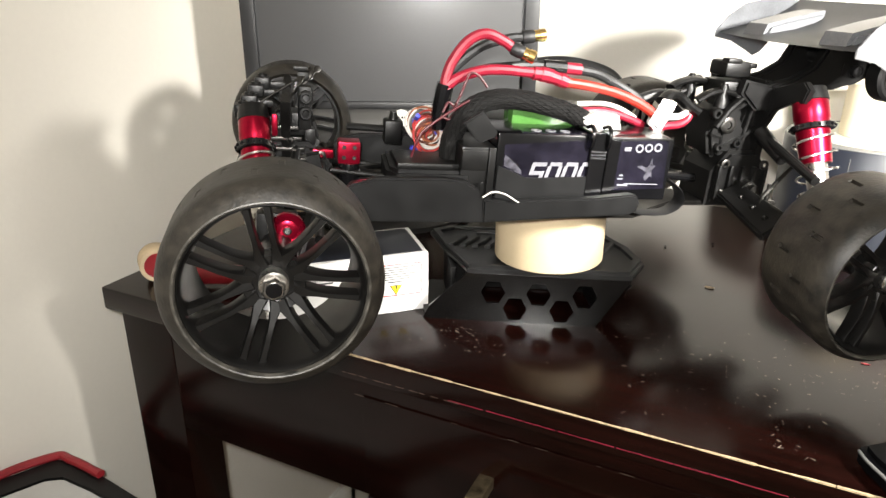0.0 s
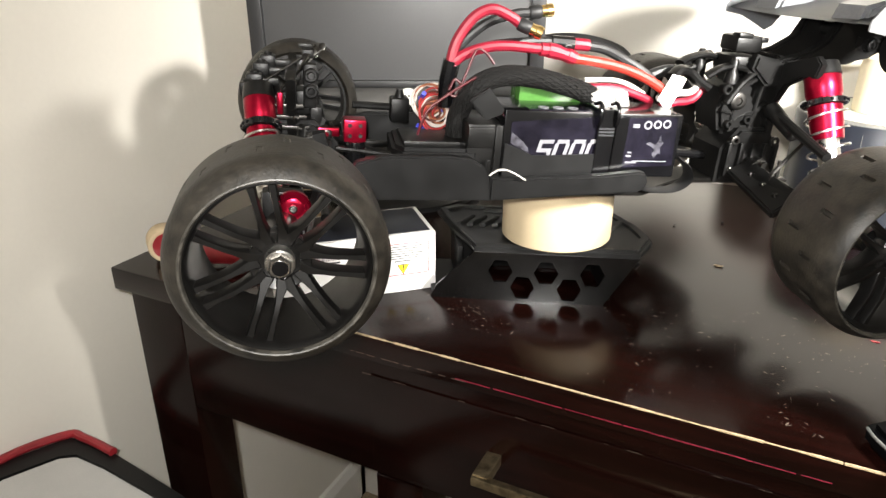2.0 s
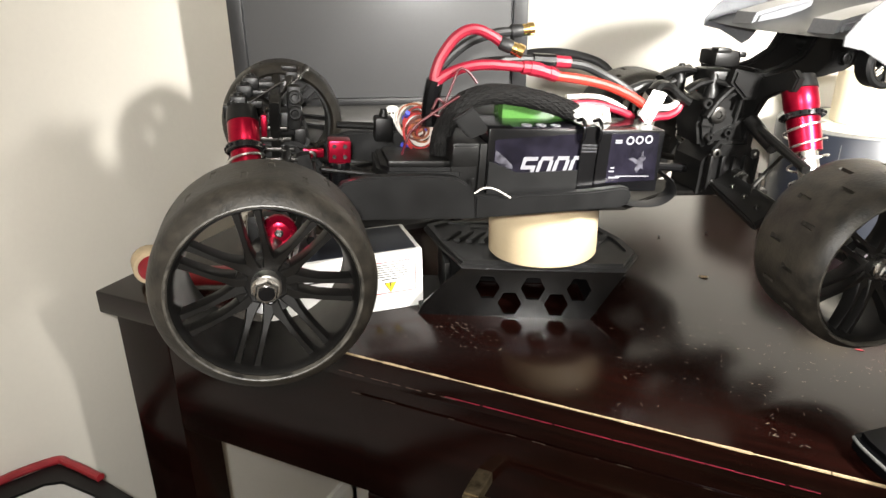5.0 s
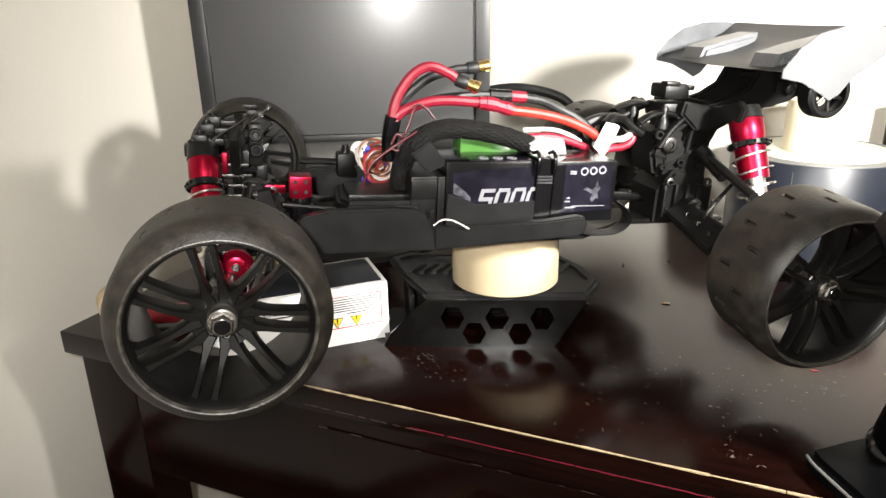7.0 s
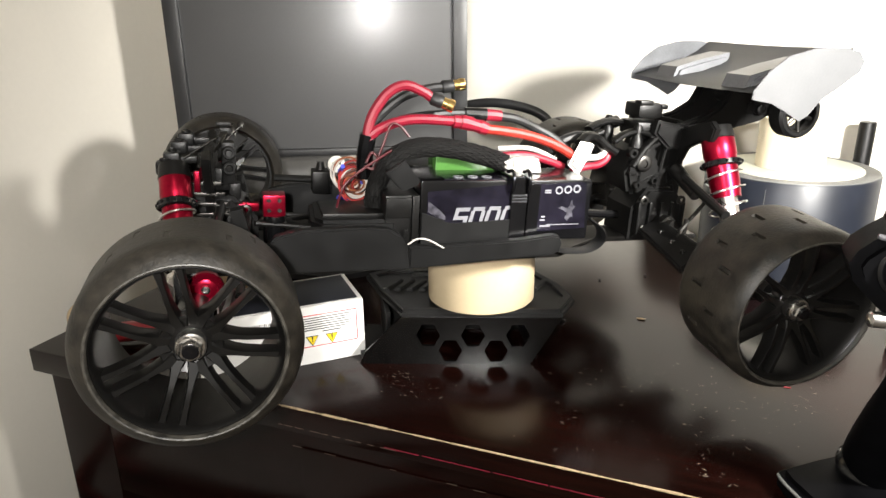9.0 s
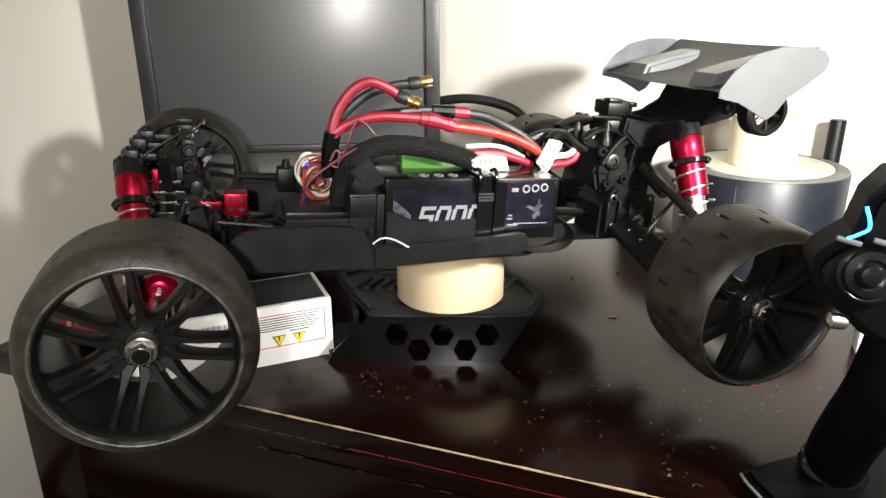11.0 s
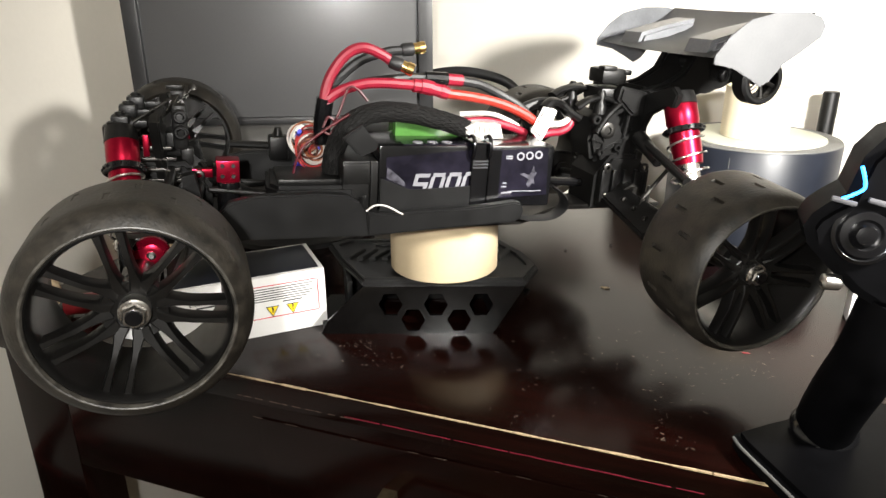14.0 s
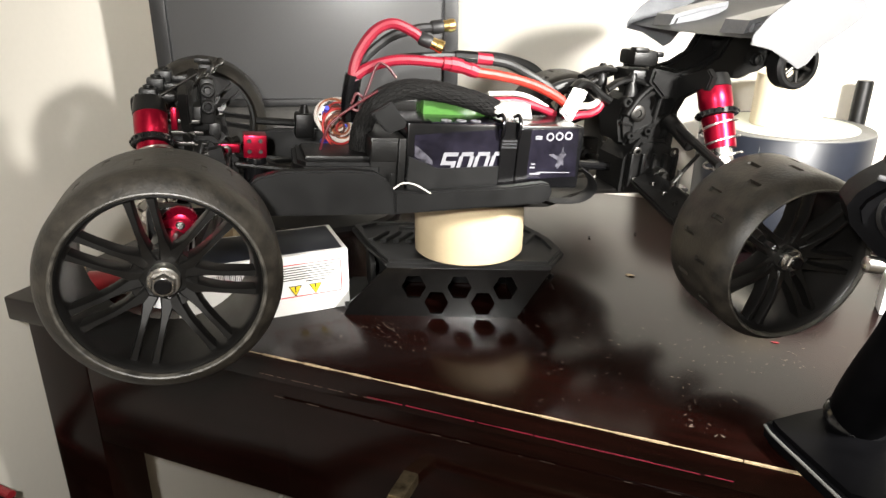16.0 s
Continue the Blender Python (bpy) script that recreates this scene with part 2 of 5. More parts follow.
def slab(bm, outline, depth, m, bevel=0.0):
    """A plate: outline in the local x-y plane, from z = 0 to z = depth, placed by m."""
    lo = [bm.verts.new(m @ Vector((x, y, 0))) for x, y in outline]
    hi = [bm.verts.new(m @ Vector((x, y, depth))) for x, y in outline]
    fs = [bm.faces.new(lo), bm.faces.new(hi)]
    n = len(outline)
    fs += [bm.faces.new((lo[i], lo[(i + 1) % n], hi[(i + 1) % n], hi[i])) for i in range(n)]
    if bevel:
        bmesh.ops.recalc_face_normals(bm, faces=fs)
        es = {e for f in fs[:2] for e in f.edges}
        bmesh.ops.bevel(bm, geom=list(es), offset=bevel, segments=2, affect="EDGES")
    return bm


def plane_m(origin, ex, ey):
    """The matrix whose local x, y axes are ex, ey at origin."""
    ex, ey = Vector(ex).normalized(), Vector(ey).normalized()
    ez = ex.cross(ey).normalized()
    m = Matrix((ex, ey, ez)).transposed().to_4x4()
    m.translation = origin
    return m


def side_m(l):
    """Outlines given as (forward, up) on the car, at l to its left; depth goes to the right."""
    return plane_m((0, l, 0), (1, 0, 0), (0, 0, 1))


def B():
    return bmesh.new()


def plain(name, bm, material, label, category, kind="structure"):
    ob = part(name, bm, material, None, "", smooth=False)
    return tagged(ob, label, category, kind=kind)


# ---- room ----
XL, YB, XR, YF, ZC = -0.637, 0.996, 2.4, -2.2, 2.45
plain("floor", box(B(), ((XL + XR) / 2, (YB + YF) / 2, -0.05), (XR - XL + 0.4, YB - YF + 0.4, 0.1)), FLOOR, "speckled tan carpet floor of the room", "floor")
plain("wall_left", box(B(), (XL - 0.05, (YB + YF) / 2, ZC / 2), (0.1, YB - YF, ZC)), WALL, "cream painted wall beside the desk", "wall")
plain("wall_back", box(B(), ((XL + XR) / 2, YB + 0.05, ZC / 2), (XR - XL + 0.2, 0.1, ZC)), WALL, "cream painted wall behind the desk", "wall")
plain("wall_right", box(B(), (XR + 0.05, (YB + YF) / 2, ZC / 2), (0.1, YB - YF, ZC)), WALL, "cream painted wall across the room", "wall")
plain("wall_front", box(B(), ((XL + XR) / 2, YF - 0.05, ZC / 2), (XR - XL + 0.2, 0.1, ZC)), WALL, "cream painted wall at the room's far side", "wall")
plain("ceiling", box(B(), ((XL + XR) / 2, (YB + YF) / 2, ZC + 0.05), (XR - XL + 0.2, YB - YF + 0.2, 0.1)), CEIL, "plain white ceiling", "ceiling")
bm = B()
slab(bm, [(0, 0), (0.014, 0), (0.014, 0.075), (0.008, 0.09), (0, 0.09)], 3.2, plane_m((XL, YB, 0), (1, 0, 0), (0, 0, 1)))
plain("baseboard", bm, TRIM, "white painted baseboard along the side wall", "baseboard")
bm = B()
slab(bm, [(0, 0), (0.014, 0), (0.014, 0.075), (0.008, 0.09), (0, 0.09)], 3.0, plane_m((XL + 0.014, YB, 0), (0, -1, 0), (0, 0, 1)))
plain("baseboard", bm, TRIM, "white painted baseboard along the back wall", "baseboard")

# ---- desk ----
DT, DX0, DX1, DY0, DY1 = 0.75, -0.522, 0.85, 0.46, 0.976
desk = thing("desk", Matrix.Translation((0, DY0, 0)), "dark espresso wooden desk with scratched top and worn front edge", "desk")


def dbox(name, c, s, bevel, material=DESK, parent=desk, label=""):
    return part(name, box(B(), (c[0], c[1] - DY0, c[2]), s, bevel), material, parent, label)


dbox("desktop", ((DX0 + DX1) / 2, (DY0 + DY1) / 2, DT - 0.011), (DX1 - DX0, DY1 - DY0, 0.022), 0.002, label="glossy dark top with fine scratches")
dbox("apron", ((-0.4608 + 0.7305) / 2, 0.4863, 0.666), (1.1913, 0.018, 0.124), 0.001)
dbox("side_apron", (-0.504, 0.715, 0.666), (0.018, 0.384, 0.124), 0.001)
dbox("back_panel", (0.16, 0.962, 0.60), (1.3, 0.016, 0.254), 0.001)
for c, s in (((-0.492, 0.4995, 0.364), (0.062, 0.045, 0.728)), ((-0.467, 0.930, 0.364), (0.098, 0.045, 0.728)), ((-0.232, 0.502, 0.30), (0.045, 0.045, 0.60)), ((0.78, 0.50, 0.364), (0.098, 0.045, 0.728)), ((0.78, 0.930, 0.364), (0.098, 0.045, 0.728))):
    dbox("leg", c, s, 0.002)
drawer = dbox("drawer", (0.168, 0.4768, 0.656), (0.844, 0.003, 0.095), 0.0015, label="dark drawer front with chipped upper edge")
# bar handle on its two square posts
hb = B()
box(hb, (0.0, 0.4475 - DY0, 0.6605), (0.30, 0.006, 0.008), 0.001)
handle = part("handle", hb, BRASS, drawer, "tarnished brass bar handle")
for x in (-0.144, 0.144):
    part("handle_post", box(B(), (x, 0.4615 - DY0, 0.6605), (0.012, 0.029, 0.010), 0.001), BRASS, drawer)

# bare wood along the worn front edge: short chips of uneven length and width
rng = random.Random(4)
bm = B()
x = -0.27
while x < 0.5:
    w = rng.uniform(0.004, 0.022)
    t = rng.uniform(0.0004, 0.0012)
    box(bm, (x + w / 2, 0.0006, DT - 0.0003), (w, t * 1.3, t), 0)
    x += w * rng.uniform(0.9, 1.05)
part("chipped_edge", bm, CHIP, desk, "pale bare wood along the chipped edge", smooth=False)["kind"] = "stuff"
# broken dark red line on the front face, below the chips
bm = B()
x = -0.17
while x < 0.06:
    w = rng.uniform(0.006, 0.03)
    box(bm, (x + w / 2, -0.0002, DT - 0.0155 + rng.uniform(-0.0002, 0.0002)), (w, 0.0008, rng.uniform(0.0002, 0.0006)), 0)
    x += w * rng.uniform(1.0, 1.12)
part("red_line", bm, REDLINE, desk, "thin red line along the edge", smooth=False)["kind"] = "stuff"
bm = B()
x = -0.26
while x < -0.17:
    w = rng.uniform(0.002, 0.012)
    box(bm, (x + w / 2, -0.0002, DT - 0.0165), (w, 0.0006, 0.00016), 0)
    x += w + rng.uniform(0.001, 0.006)
part("edge_scuff", bm, SCRATCH, desk, "pale scuffs on the desktop's lower edge", smooth=False)["kind"] = "stuff"
bm = B()
x = -0.26
while x < 0.3:
    w = rng.uniform(0.002, 0.012)
    box(bm, (x + w / 2, 0.4752 - DY0, 0.7038), (w, 0.0005, rng.uniform(0.00010, 0.00030)), 0)
    x += w + rng.uniform(0.006, 0.05)
part("drawer_scuff", bm, SCRATCH, desk, "pale scuffs on the drawer's top edge", smooth=False)["kind"] = "stuff"
bm = B()
for cx, cy, n, sp in ((-0.20, 0.527, 16, 0.03), (0.045, 0.486, 12, 0.008), (0.03, 0.60, 50, 0.05), (-0.02, 0.55, 34, 0.06), (0.0, 0.50, 12, 0.06), (-0.12, 0.51, 16, 0.05), (0.10, 0.62, 26, 0.05), (-0.195, 0.533, 22, 0.010), (-0.165, 0.520, 14, 0.012), (-0.06, 0.585, 34, 0.030), (0.07, 0.580, 60, 0.028), (0.02, 0.520, 18, 0.030)):
    for i in range(n):
        a, ln = rng.uniform(0, math.pi), rng.uniform(0.0006, 0.0048) * rng.uniform(0.15, 1.0) ** 1.5
        px, py = cx + rng.gauss(0, sp), cy - DY0 + rng.gauss(0, sp * 0.6)
        if py < 0.005:
            continue
        box(bm, (px, py, DT + 0.0001), (ln, rng.uniform(0.00006, 0.00018), 0.0002), 0, pose(0, 0, 0, 0, 0, math.degrees(a)))
part("scratching", bm, DUSTSCRATCH, desk, "short pale scratches in the lacquer", smooth=False)["kind"] = "stuff"


def crumb(place, s, label, material=CHIP):
    bm = B()
    bmesh.ops.create_icosphere(bm, subdivisions=1, radius=1.0)
    for v in bm.verts:
        v.co *= rng.uniform(0.6, 1.2)
        v.co.x *= s[0]
        v.co.y *= s[1]
        v.co.z *= s[2]
    lo = min(v.co.z for v in bm.verts)
    bmesh.ops.translate(bm, vec=(0, 0, -lo), verts=bm.verts)
    ob = part("crumb", bm, material)
    ob.location = place
    return tagged(ob, label, "debris", group="debris on the desk")


crumb((-0.021, 0.71, DT), (0.006, 0.002, 0.0012), "pale curled wood shaving on the desk")
crumb((-0.088, 0.668, DT), (0.004, 0.004, 0.004), "small black crumb on the desk", MATTE)
crumb((0.099, 0.620, DT), (0.0045, 0.0010, 0.0005), "small red plastic sliver on the desk", REDPLASTIC)
crumb((0.00, 0.945, DT), (0.010, 0.004, 0.001), "pale scrap of paper near the wall", CARD)
crumb((-0.075, 0.80, DT), (0.002, 0.002, 0.001), "dark speck on the desk", MATTE)
crumb((-0.03, 0.83, DT), (0.002, 0.0015, 0.001), "dark speck on the desk", MATTE)
bm = B()
hose(bm, [(-0.235, 0.94, 0.60), (-0.24, 0.95, 0.45), (-0.215, 0.96, 0.25), (-0.22, 0.97, 0.02)], 0.004)
tagged(part("power_cable", bm, BLACKWIRE), "black power cable hanging behind the desk", "cable")

# ---- model car ----
PITCH, HEAD = radians(4), radians(37)
cf = Vector((-math.cos(HEAD) * math.cos(PITCH), -math.sin(HEAD) * math.cos(PITCH), math.sin(PITCH)))
cl = Vector((0, 0, 1)).cross(cf).normalized()
CAR = plane_m((-0.161, 0.573, 0.865), cf, cl)
car = thing("model_car", CAR, "black stripped-down model buggy chassis with red shocks, on tape roll", "model car")


def cp(name, bm, material, parent=car, label="", smooth=True):
    return part(name, bm, material, parent, label, smooth)


def make_wheel(place, r, rim, width, turn, spin, label, sipe=0.0022):
    """A wheel whose outer face looks along local +y: black rim with seven pairs of spokes and a slick tyre."""
    w2 = width / 2
    bm = B()
    d = r - rim
    side = [(0.004, rim - 0.001), (0.0006, rim + 0.0006), (0.0, rim + 0.0016), (0.0016, rim + d * 0.42), (0.0042, rim + d * 0.72), (0.0075, rim + d * 0.90), (0.0105, rim + d * 0.975)]
    prof = [(-w2 + h, q) for h, q in side]
    k = 10
    prof += [(-w2 + 0.014 + (width - 0.028) * i / k, r) for i in range(k + 1)]
    prof += [(w2 - h, q) for h, q in side[::-1][:-1]] + [(w2 - 0.002, rim - 0.0002), (w2 - 0.006, rim - 0.001)]
    rings, faces = turned(bm, prof, (0, 0, 0), (0, 1, 0), 108)
    cut = []
    for i in range(0, 108, 9):
        cut += [faces[j][(i + s) % 108] for j, s in ((8, 0), (9, 0), (10, 0))]
        cut += [faces[j][(i + 4 + s) % 108] for j, s in ((13, 0), (14, 0), (15, 0))]
    bmesh.ops.recalc_face_normals(bm, faces=bm.faces)
    bmesh.ops.inset_region(bm, faces=cut, thickness=0.0005, depth=-sipe, use_even_offset=True)
    # barrel and hub
    wb = B()
    a = w2 - 0.003
    rings2, _ = turned(wb, [(-w2 + 0.004, rim - 0.0002), (-w2 + 0.004, rim - 0.003), (0.0, rim - 0.005), (a - 0.004, rim - 0.003), (a, rim - 0.0018), (a + 0.0012, rim - 0.001), (a, rim + 0.0006), (a - 0.006, rim + 0.0004)], (0, 0, 0), (0, 1, 0), 72)
    hub = w2 - 0.010
    closed_turn(wb, [(hub - 0.016, 0.010), (hub - 0.009, 0.0150), (hub - 0.0025, 0.0152), (hub - 0.0018, 0.0146), (hub - 0.0030, 0.0120), (hub - 0.0060, 0.0068)], (0, 0, 0), (0, 1, 0), 40)
    wheel = cp("wheel", wb, RIMBLACK, car, label)
    tyre = part("tyre", bm, RUBBER, wheel, "dusty slick rubber tyre with short sipes")
    eb = B()
    turned(eb, [(w2 - 0.0016, rim - 0.0004), (w2 + 0.0002, rim + 0.0003), (w2 + 0.0005, rim + 0.0009), (w2 + 0.0003, rim + 0.0015), (w2 - 0.0010, rim + 0.0021)], (0, 0, 0), (0, 1, 0), 96)
    part("bead_edge", eb, BEAD, tyre, "worn paler bead edge")
    for i in range(7):
        for s in (-1, 1):
            sb = B()
            ang = 2 * math.pi * i / 7
            rows = []
            for q in range(9):
                t = q / 8
                rr = 0.0095 + (rim - 0.0030 - 0.0095) * t
                off = s * (0.0040 + 0.0008 * t)
                hw = 0.0015 + 0.0023 * max(0, 1 - t * 2.4) ** 1.5 + 0.0005 * max(0, t - 0.8) * 5
                y = hub - 0.0026 + 0.0034 * min(1, t * 2.0) + 0.0022 * t
                th = 0.0105 - 0.003 * t
                rows.append([(rr, off - hw * 0.75, y), (rr, off + hw * 0.75, y), (rr, off + hw, y - 0.001), (rr, off + hw, y - th), (rr, off - hw, y - th), (rr, off - hw, y - 0.001)])
            vr = []
            for row in rows:
                vr.append([sb.verts.new((p[0] * math.cos(ang) - p[1] * math.sin(ang), p[2], p[0] * math.sin(ang) + p[1] * math.cos(ang))) for p in row])
            for a1, b1 in zip(vr, vr[1:]):
                for j in range(6):
                    sb.faces.new((a1[j], a1[(j + 1) % 6], b1[(j + 1) % 6], b1[j]))
            sb.faces.new(vr[0])
            sb.faces.new(vr[-1])
            part("spoke", sb, RIMBLACK, wheel)
    nb = B()
    closed_turn(nb, [(hub - 0.0062, 0.0072), (hub - 0.001, 0.0073), (hub + 0.0012, 0.0072), (hub + 0.0018, 0.0064)], (0, 0, 0), (0, 1, 0), 40)
    turned(nb, [(hub, 0.0059), (hub + 0.0045, 0.0059), (hub + 0.0055, 0.0051), (hub + 0.0055, 0.0042), (hub - 0.001, 0.0040)], (0, 0, 0), (0, 1, 0), 6)
    part("wheel_nut", nb, STEEL, wheel, "bright steel hex wheel nut", smooth=False)
    ab = B()
    closed_turn(ab, [(hub - 0.004, 0.0040), (hub + 0.0062, 0.0039), (hub + 0.0068, 0.0034)], (0, 0, 0), (0, 1, 0), 20)
    part("axle_end", ab, GLOSSBLACK, wheel)
    wheel.matrix_local = Matrix.Translation(place) @ turn @ pose(0, 0, 0, 0, spin, 0)
    return wheel


flip = pose(0, 0, 0, 0, 0, 180)
make_wheel((0.183, 0.1650, 0.0005), 0.0540, 0.0440, 0.0575, pose(0, 0, 0, -0.6, 0, 1.5), 23.6, "black twin-spoke front wheel", 0.0004)
make_wheel((-0.1775, 0.1555, -0.0030), 0.0553, 0.0480, 0.0625, pose(0, 0, 0, -4.0, 0, -1.3), 20, "black twin-spoke rear wheel")
make_wheel((0.176, -0.165, 0.013), 0.0535, 0.0440, 0.050, flip, 9, "black twin-spoke front wheel", 0.0004)
make_wheel((-0.172, -0.150, 0.014), 0.0575, 0.0428, 0.062, flip, 30, "black twin-spoke rear wheel")

# chassis plate, side guards, receiver box
bm = slab(B(), [(-0.215, -0.016), (-0.215, 0.016), (-0.12, 0.018), (-0.07, 0.052), (0.12, 0.052), (0.16, 0.03), (0.215, 0.026), (0.215, -0.026), (0.16, -0.03), (0.12, -0.052), (-0.07, -0.052), (-0.12, -0.018)], 0.004, Matrix.Translation((0, 0, -0.008)), 0.0008)
cp("chassis_plate", bm, DARKSTEEL, car, "dark aluminium chassis plate")
for sgn in (1, -1):
    l0 = 0.071 if sgn > 0 else -0.062
    bm = slab(B(), [(0.143, -0.006), (0.146, 0.010), (0.138, 0.019), (0.122, 0.023), (0.080, 0.024), (0.064, 0.0225), (0.056, 0.018), (0.051, 0.010), (0.050, -0.006)], 0.009, side_m(l0), 0.0012)
    cp("side_guard", bm, MATTE, car, "matte black plastic side guard")
    bm = slab(B(), [(0.050, -0.006), (0.0505, 0.0105), (0.036, 0.0095), (-0.030, 0.0125), (-0.055, 0.0155), (-0.060, 0.0145), (-0.0625, 0.009), (-0.061, 0.003), (-0.055, 0.0005)], 0.008, side_m(l0), 0.0012)
    cp("battery_tray_lip", bm, MATTE)
bm = B()
slab(bm, [(0.055, 0.005), (0.112, 0.005), (0.114, 0.050), (0.108, 0.060), (0.060, 0.060), (0.055, 0.055)], 0.030, Matrix.Translation((0, 0, -0.004)), 0.0025)
cp("receiver_box", bm, MATTE, car, "matte black receiver box")
cp("receiver_box_lid", box(B(), (0.084, 0.034, 0.0275), (0.046, 0.040, 0.004), 0.0015), PLASTIC)
bm = B()
for z in (0.008, 0.017):
    box(bm, (0.051, 0.0625, z), (0.002, 0.0015, 0.006), 0.0004)
cp("box_clip", bm, PLASTIC)
cp("tray_floor", box(B(), (-0.010, 0.034, 0.003), (0.10, 0.058, 0.008), 0.001), MATTE)
# end block of the battery tray with its ridge
bm = box(B(), (0.0535, 0.034, 0.0215), (0.024, 0.050, 0.043), 0.002)
box(bm, (0.0445, 0.059, 0.0215), (0.005, 0.004, 0.043), 0.001)
box(bm, (0.056, 0.058, 0.034), (0.018, 0.004, 0.014), 0.001)
cp("tray_end_block", bm, PLASTIC)
# truss brace from the box to the front bulkhead
bm = B()
for a, b in (((0.112, 0.010, 0.016), (0.150, 0.012, 0.020)), ((0.112, 0.040, 0.016), (0.150, 0.040, 0.020)), ((0.112, 0.010, 0.016), (0.150, 0.040, 0.020)), ((0.112, 0.040, 0.016), (0.150, 0.012, 0.020)), ((0.131, 0.011, 0.018), (0.131, 0.040, 0.018))):
    rod(bm, a, b, 0.0018, seg=8)
cp("chassis_brace", bm, PLASTIC)
bm = B()
rod(bm, (-0.06, -0.030, 0.016), (0.000, -0.030, 0.016), 0.019, seg=28)
rod(bm, (0.000, -0.030, 0.016), (0.004, -0.030, 0.016), 0.016, seg=28)
cp("motor", bm, GLOSSBLACK, car, "black motor can")
cp("drive_shaft", rod(B(), (0.004, -0.030, 0.010), (0.150, 0.0, 0.006), 0.003, seg=10), DARKSTEEL)
cp("drive_shaft", rod(B(), (-0.07, -0.02, 0.010), (-0.15, 0.0, 0.010), 0.0035, seg=10), GLOSSBLACK)
cp("speed_controller", box(B(), (0.015, -0.035, 0.040), (0.06, 0.045, 0.020), 0.003), PLASTIC)


def bulkhead(f0, f1, top, label):
    """A gearbox between two halves, with ribs and screw bosses."""
    bm = B()
    w = 0.0225
    slab(bm, [(f0, -0.006), (f1, -0.006), (f1, top * 0.55), (f1 - (f1 - f0) * 0.25, top), (f0 + (f1 - f0) * 0.25, top), (f0, top * 0.55)], 2 * w, side_m(w), 0.003)
    n, ribs = 5, []
    for i in range(n):
        f = f0 + (f1 - f0) * (i + 0.5) / n
        ribs += [(f, w + 0.001), (f, -w - 0.001)]
    g = cp("gearbox", bm, PLASTIC, car, label)
    for f, l in ribs:
        part("rib", box(B(), (f, l, top * 0.35), (0.003, 0.005, top * 0.7), 0.0008), PLASTIC, g)
    for f, u in ((f0 + 0.008, top * 0.75), (f1 - 0.008, top * 0.75), (f0 + 0.010, 0.004), (f1 - 0.010, 0.004)):
        bm = B()
        turned(bm, [(0, 0.0038), (0.002, 0.0038), (0.0024, 0.0030), (0.0024, 0.0018), (0.001, 0.0016)], (f, w + 0.0015, u), (0, 1, 0), 14)
        part("screw", bm, DARKSTEEL, g)
    return g


bulkhead(-0.196, -0.146, 0.038, "black ribbed rear gearbox housing")
bulkhead(0.148, 0.212, 0.034, "black ribbed front gearbox housing")


def across_m(f):
    """Outlines given as (left, up), at f along the car; depth goes forward."""
    return plane_m((f, 0, 0), (0, 1, 0), (0, 0, 1))


# rear shock tower
half = [(0.0, 0.030), (0.020, 0.030), (0.022, 0.058), (0.030, 0.072), (0.046, 0.080), (0.060, 0.082), (0.063, 0.092), (0.056, 0.097), (0.040, 0.092), (0.026, 0.088), (0.014, 0.092), (0.0, 0.092)]
bm = slab(B(), half + [(-x, y) for x, y in half[::-1][1:-1]], 0.006, across_m(-0.186), 0.001)
cp("rear_shock_tower", bm, PLASTIC, car, "black rear shock tower plate")
bm = B()
slab(bm, [(-0.196, 0.030), (-0.150, 0.030), (-0.143, 0.056), (-0.150, 0.076), (-0.170, 0.082), (-0.188, 0.084), (-0.196, 0.074)], 0.022, side_m(0.011), 0.003)
slab(bm, [(-0.183, 0.034), (-0.142, 0.034), (-0.138, 0.050), (-0.141, 0.066), (-0.149, 0.071), (-0.160, 0.066), (-0.176, 0.050)], 0.036, side_m(0.018), 0.003)
cp("rear_bulkhead", bm, PLASTIC)
# ribs, bosses and hollows on the bulkhead's side
for f0, u0, f1, u1, w in ((-0.146, 0.038, -0.180, 0.056, 0.003), (-0.144, 0.062, -0.170, 0.078, 0.003), (-0.150, 0.034, -0.152, 0.070, 0.0025), (-0.166, 0.036, -0.172, 0.080, 0.0025), (-0.140, 0.050, -0.150, 0.048, 0.002), (-0.180, 0.040, -0.192, 0.078, 0.003)):
    bm = B()
    slab(bm, [(0, -w / 2), (math.hypot(f1 - f0, u1 - u0), -w / 2), (math.hypot(f1 - f0, u1 - u0), w / 2), (0, w / 2)], 0.006, plane_m((f0, 0.020, u0), (f1 - f0, 0, u1 - u0), (-(u1 - u0), 0, f1 - f0)), 0.0006)
    cp("bulkhead_rib", bm, PLASTIC)
for f, u, r in ((-0.141, 0.066, 0.0034), (-0.163, 0.044, 0.0030), (-0.184, 0.070, 0.0030), (-0.176, 0.080, 0.0026), (-0.148, 0.040, 0.0026)):
    bm = B()
    turned(bm, [(-0.004, r * 1.3), (0.002, r * 1.25), (0.003, r), (0.003, r * 0.6), (0.0012, r * 0.5)], (f, 0.019, u), (0, 1, 0), 16)
    cp("screw_boss", bm, PLASTIC)
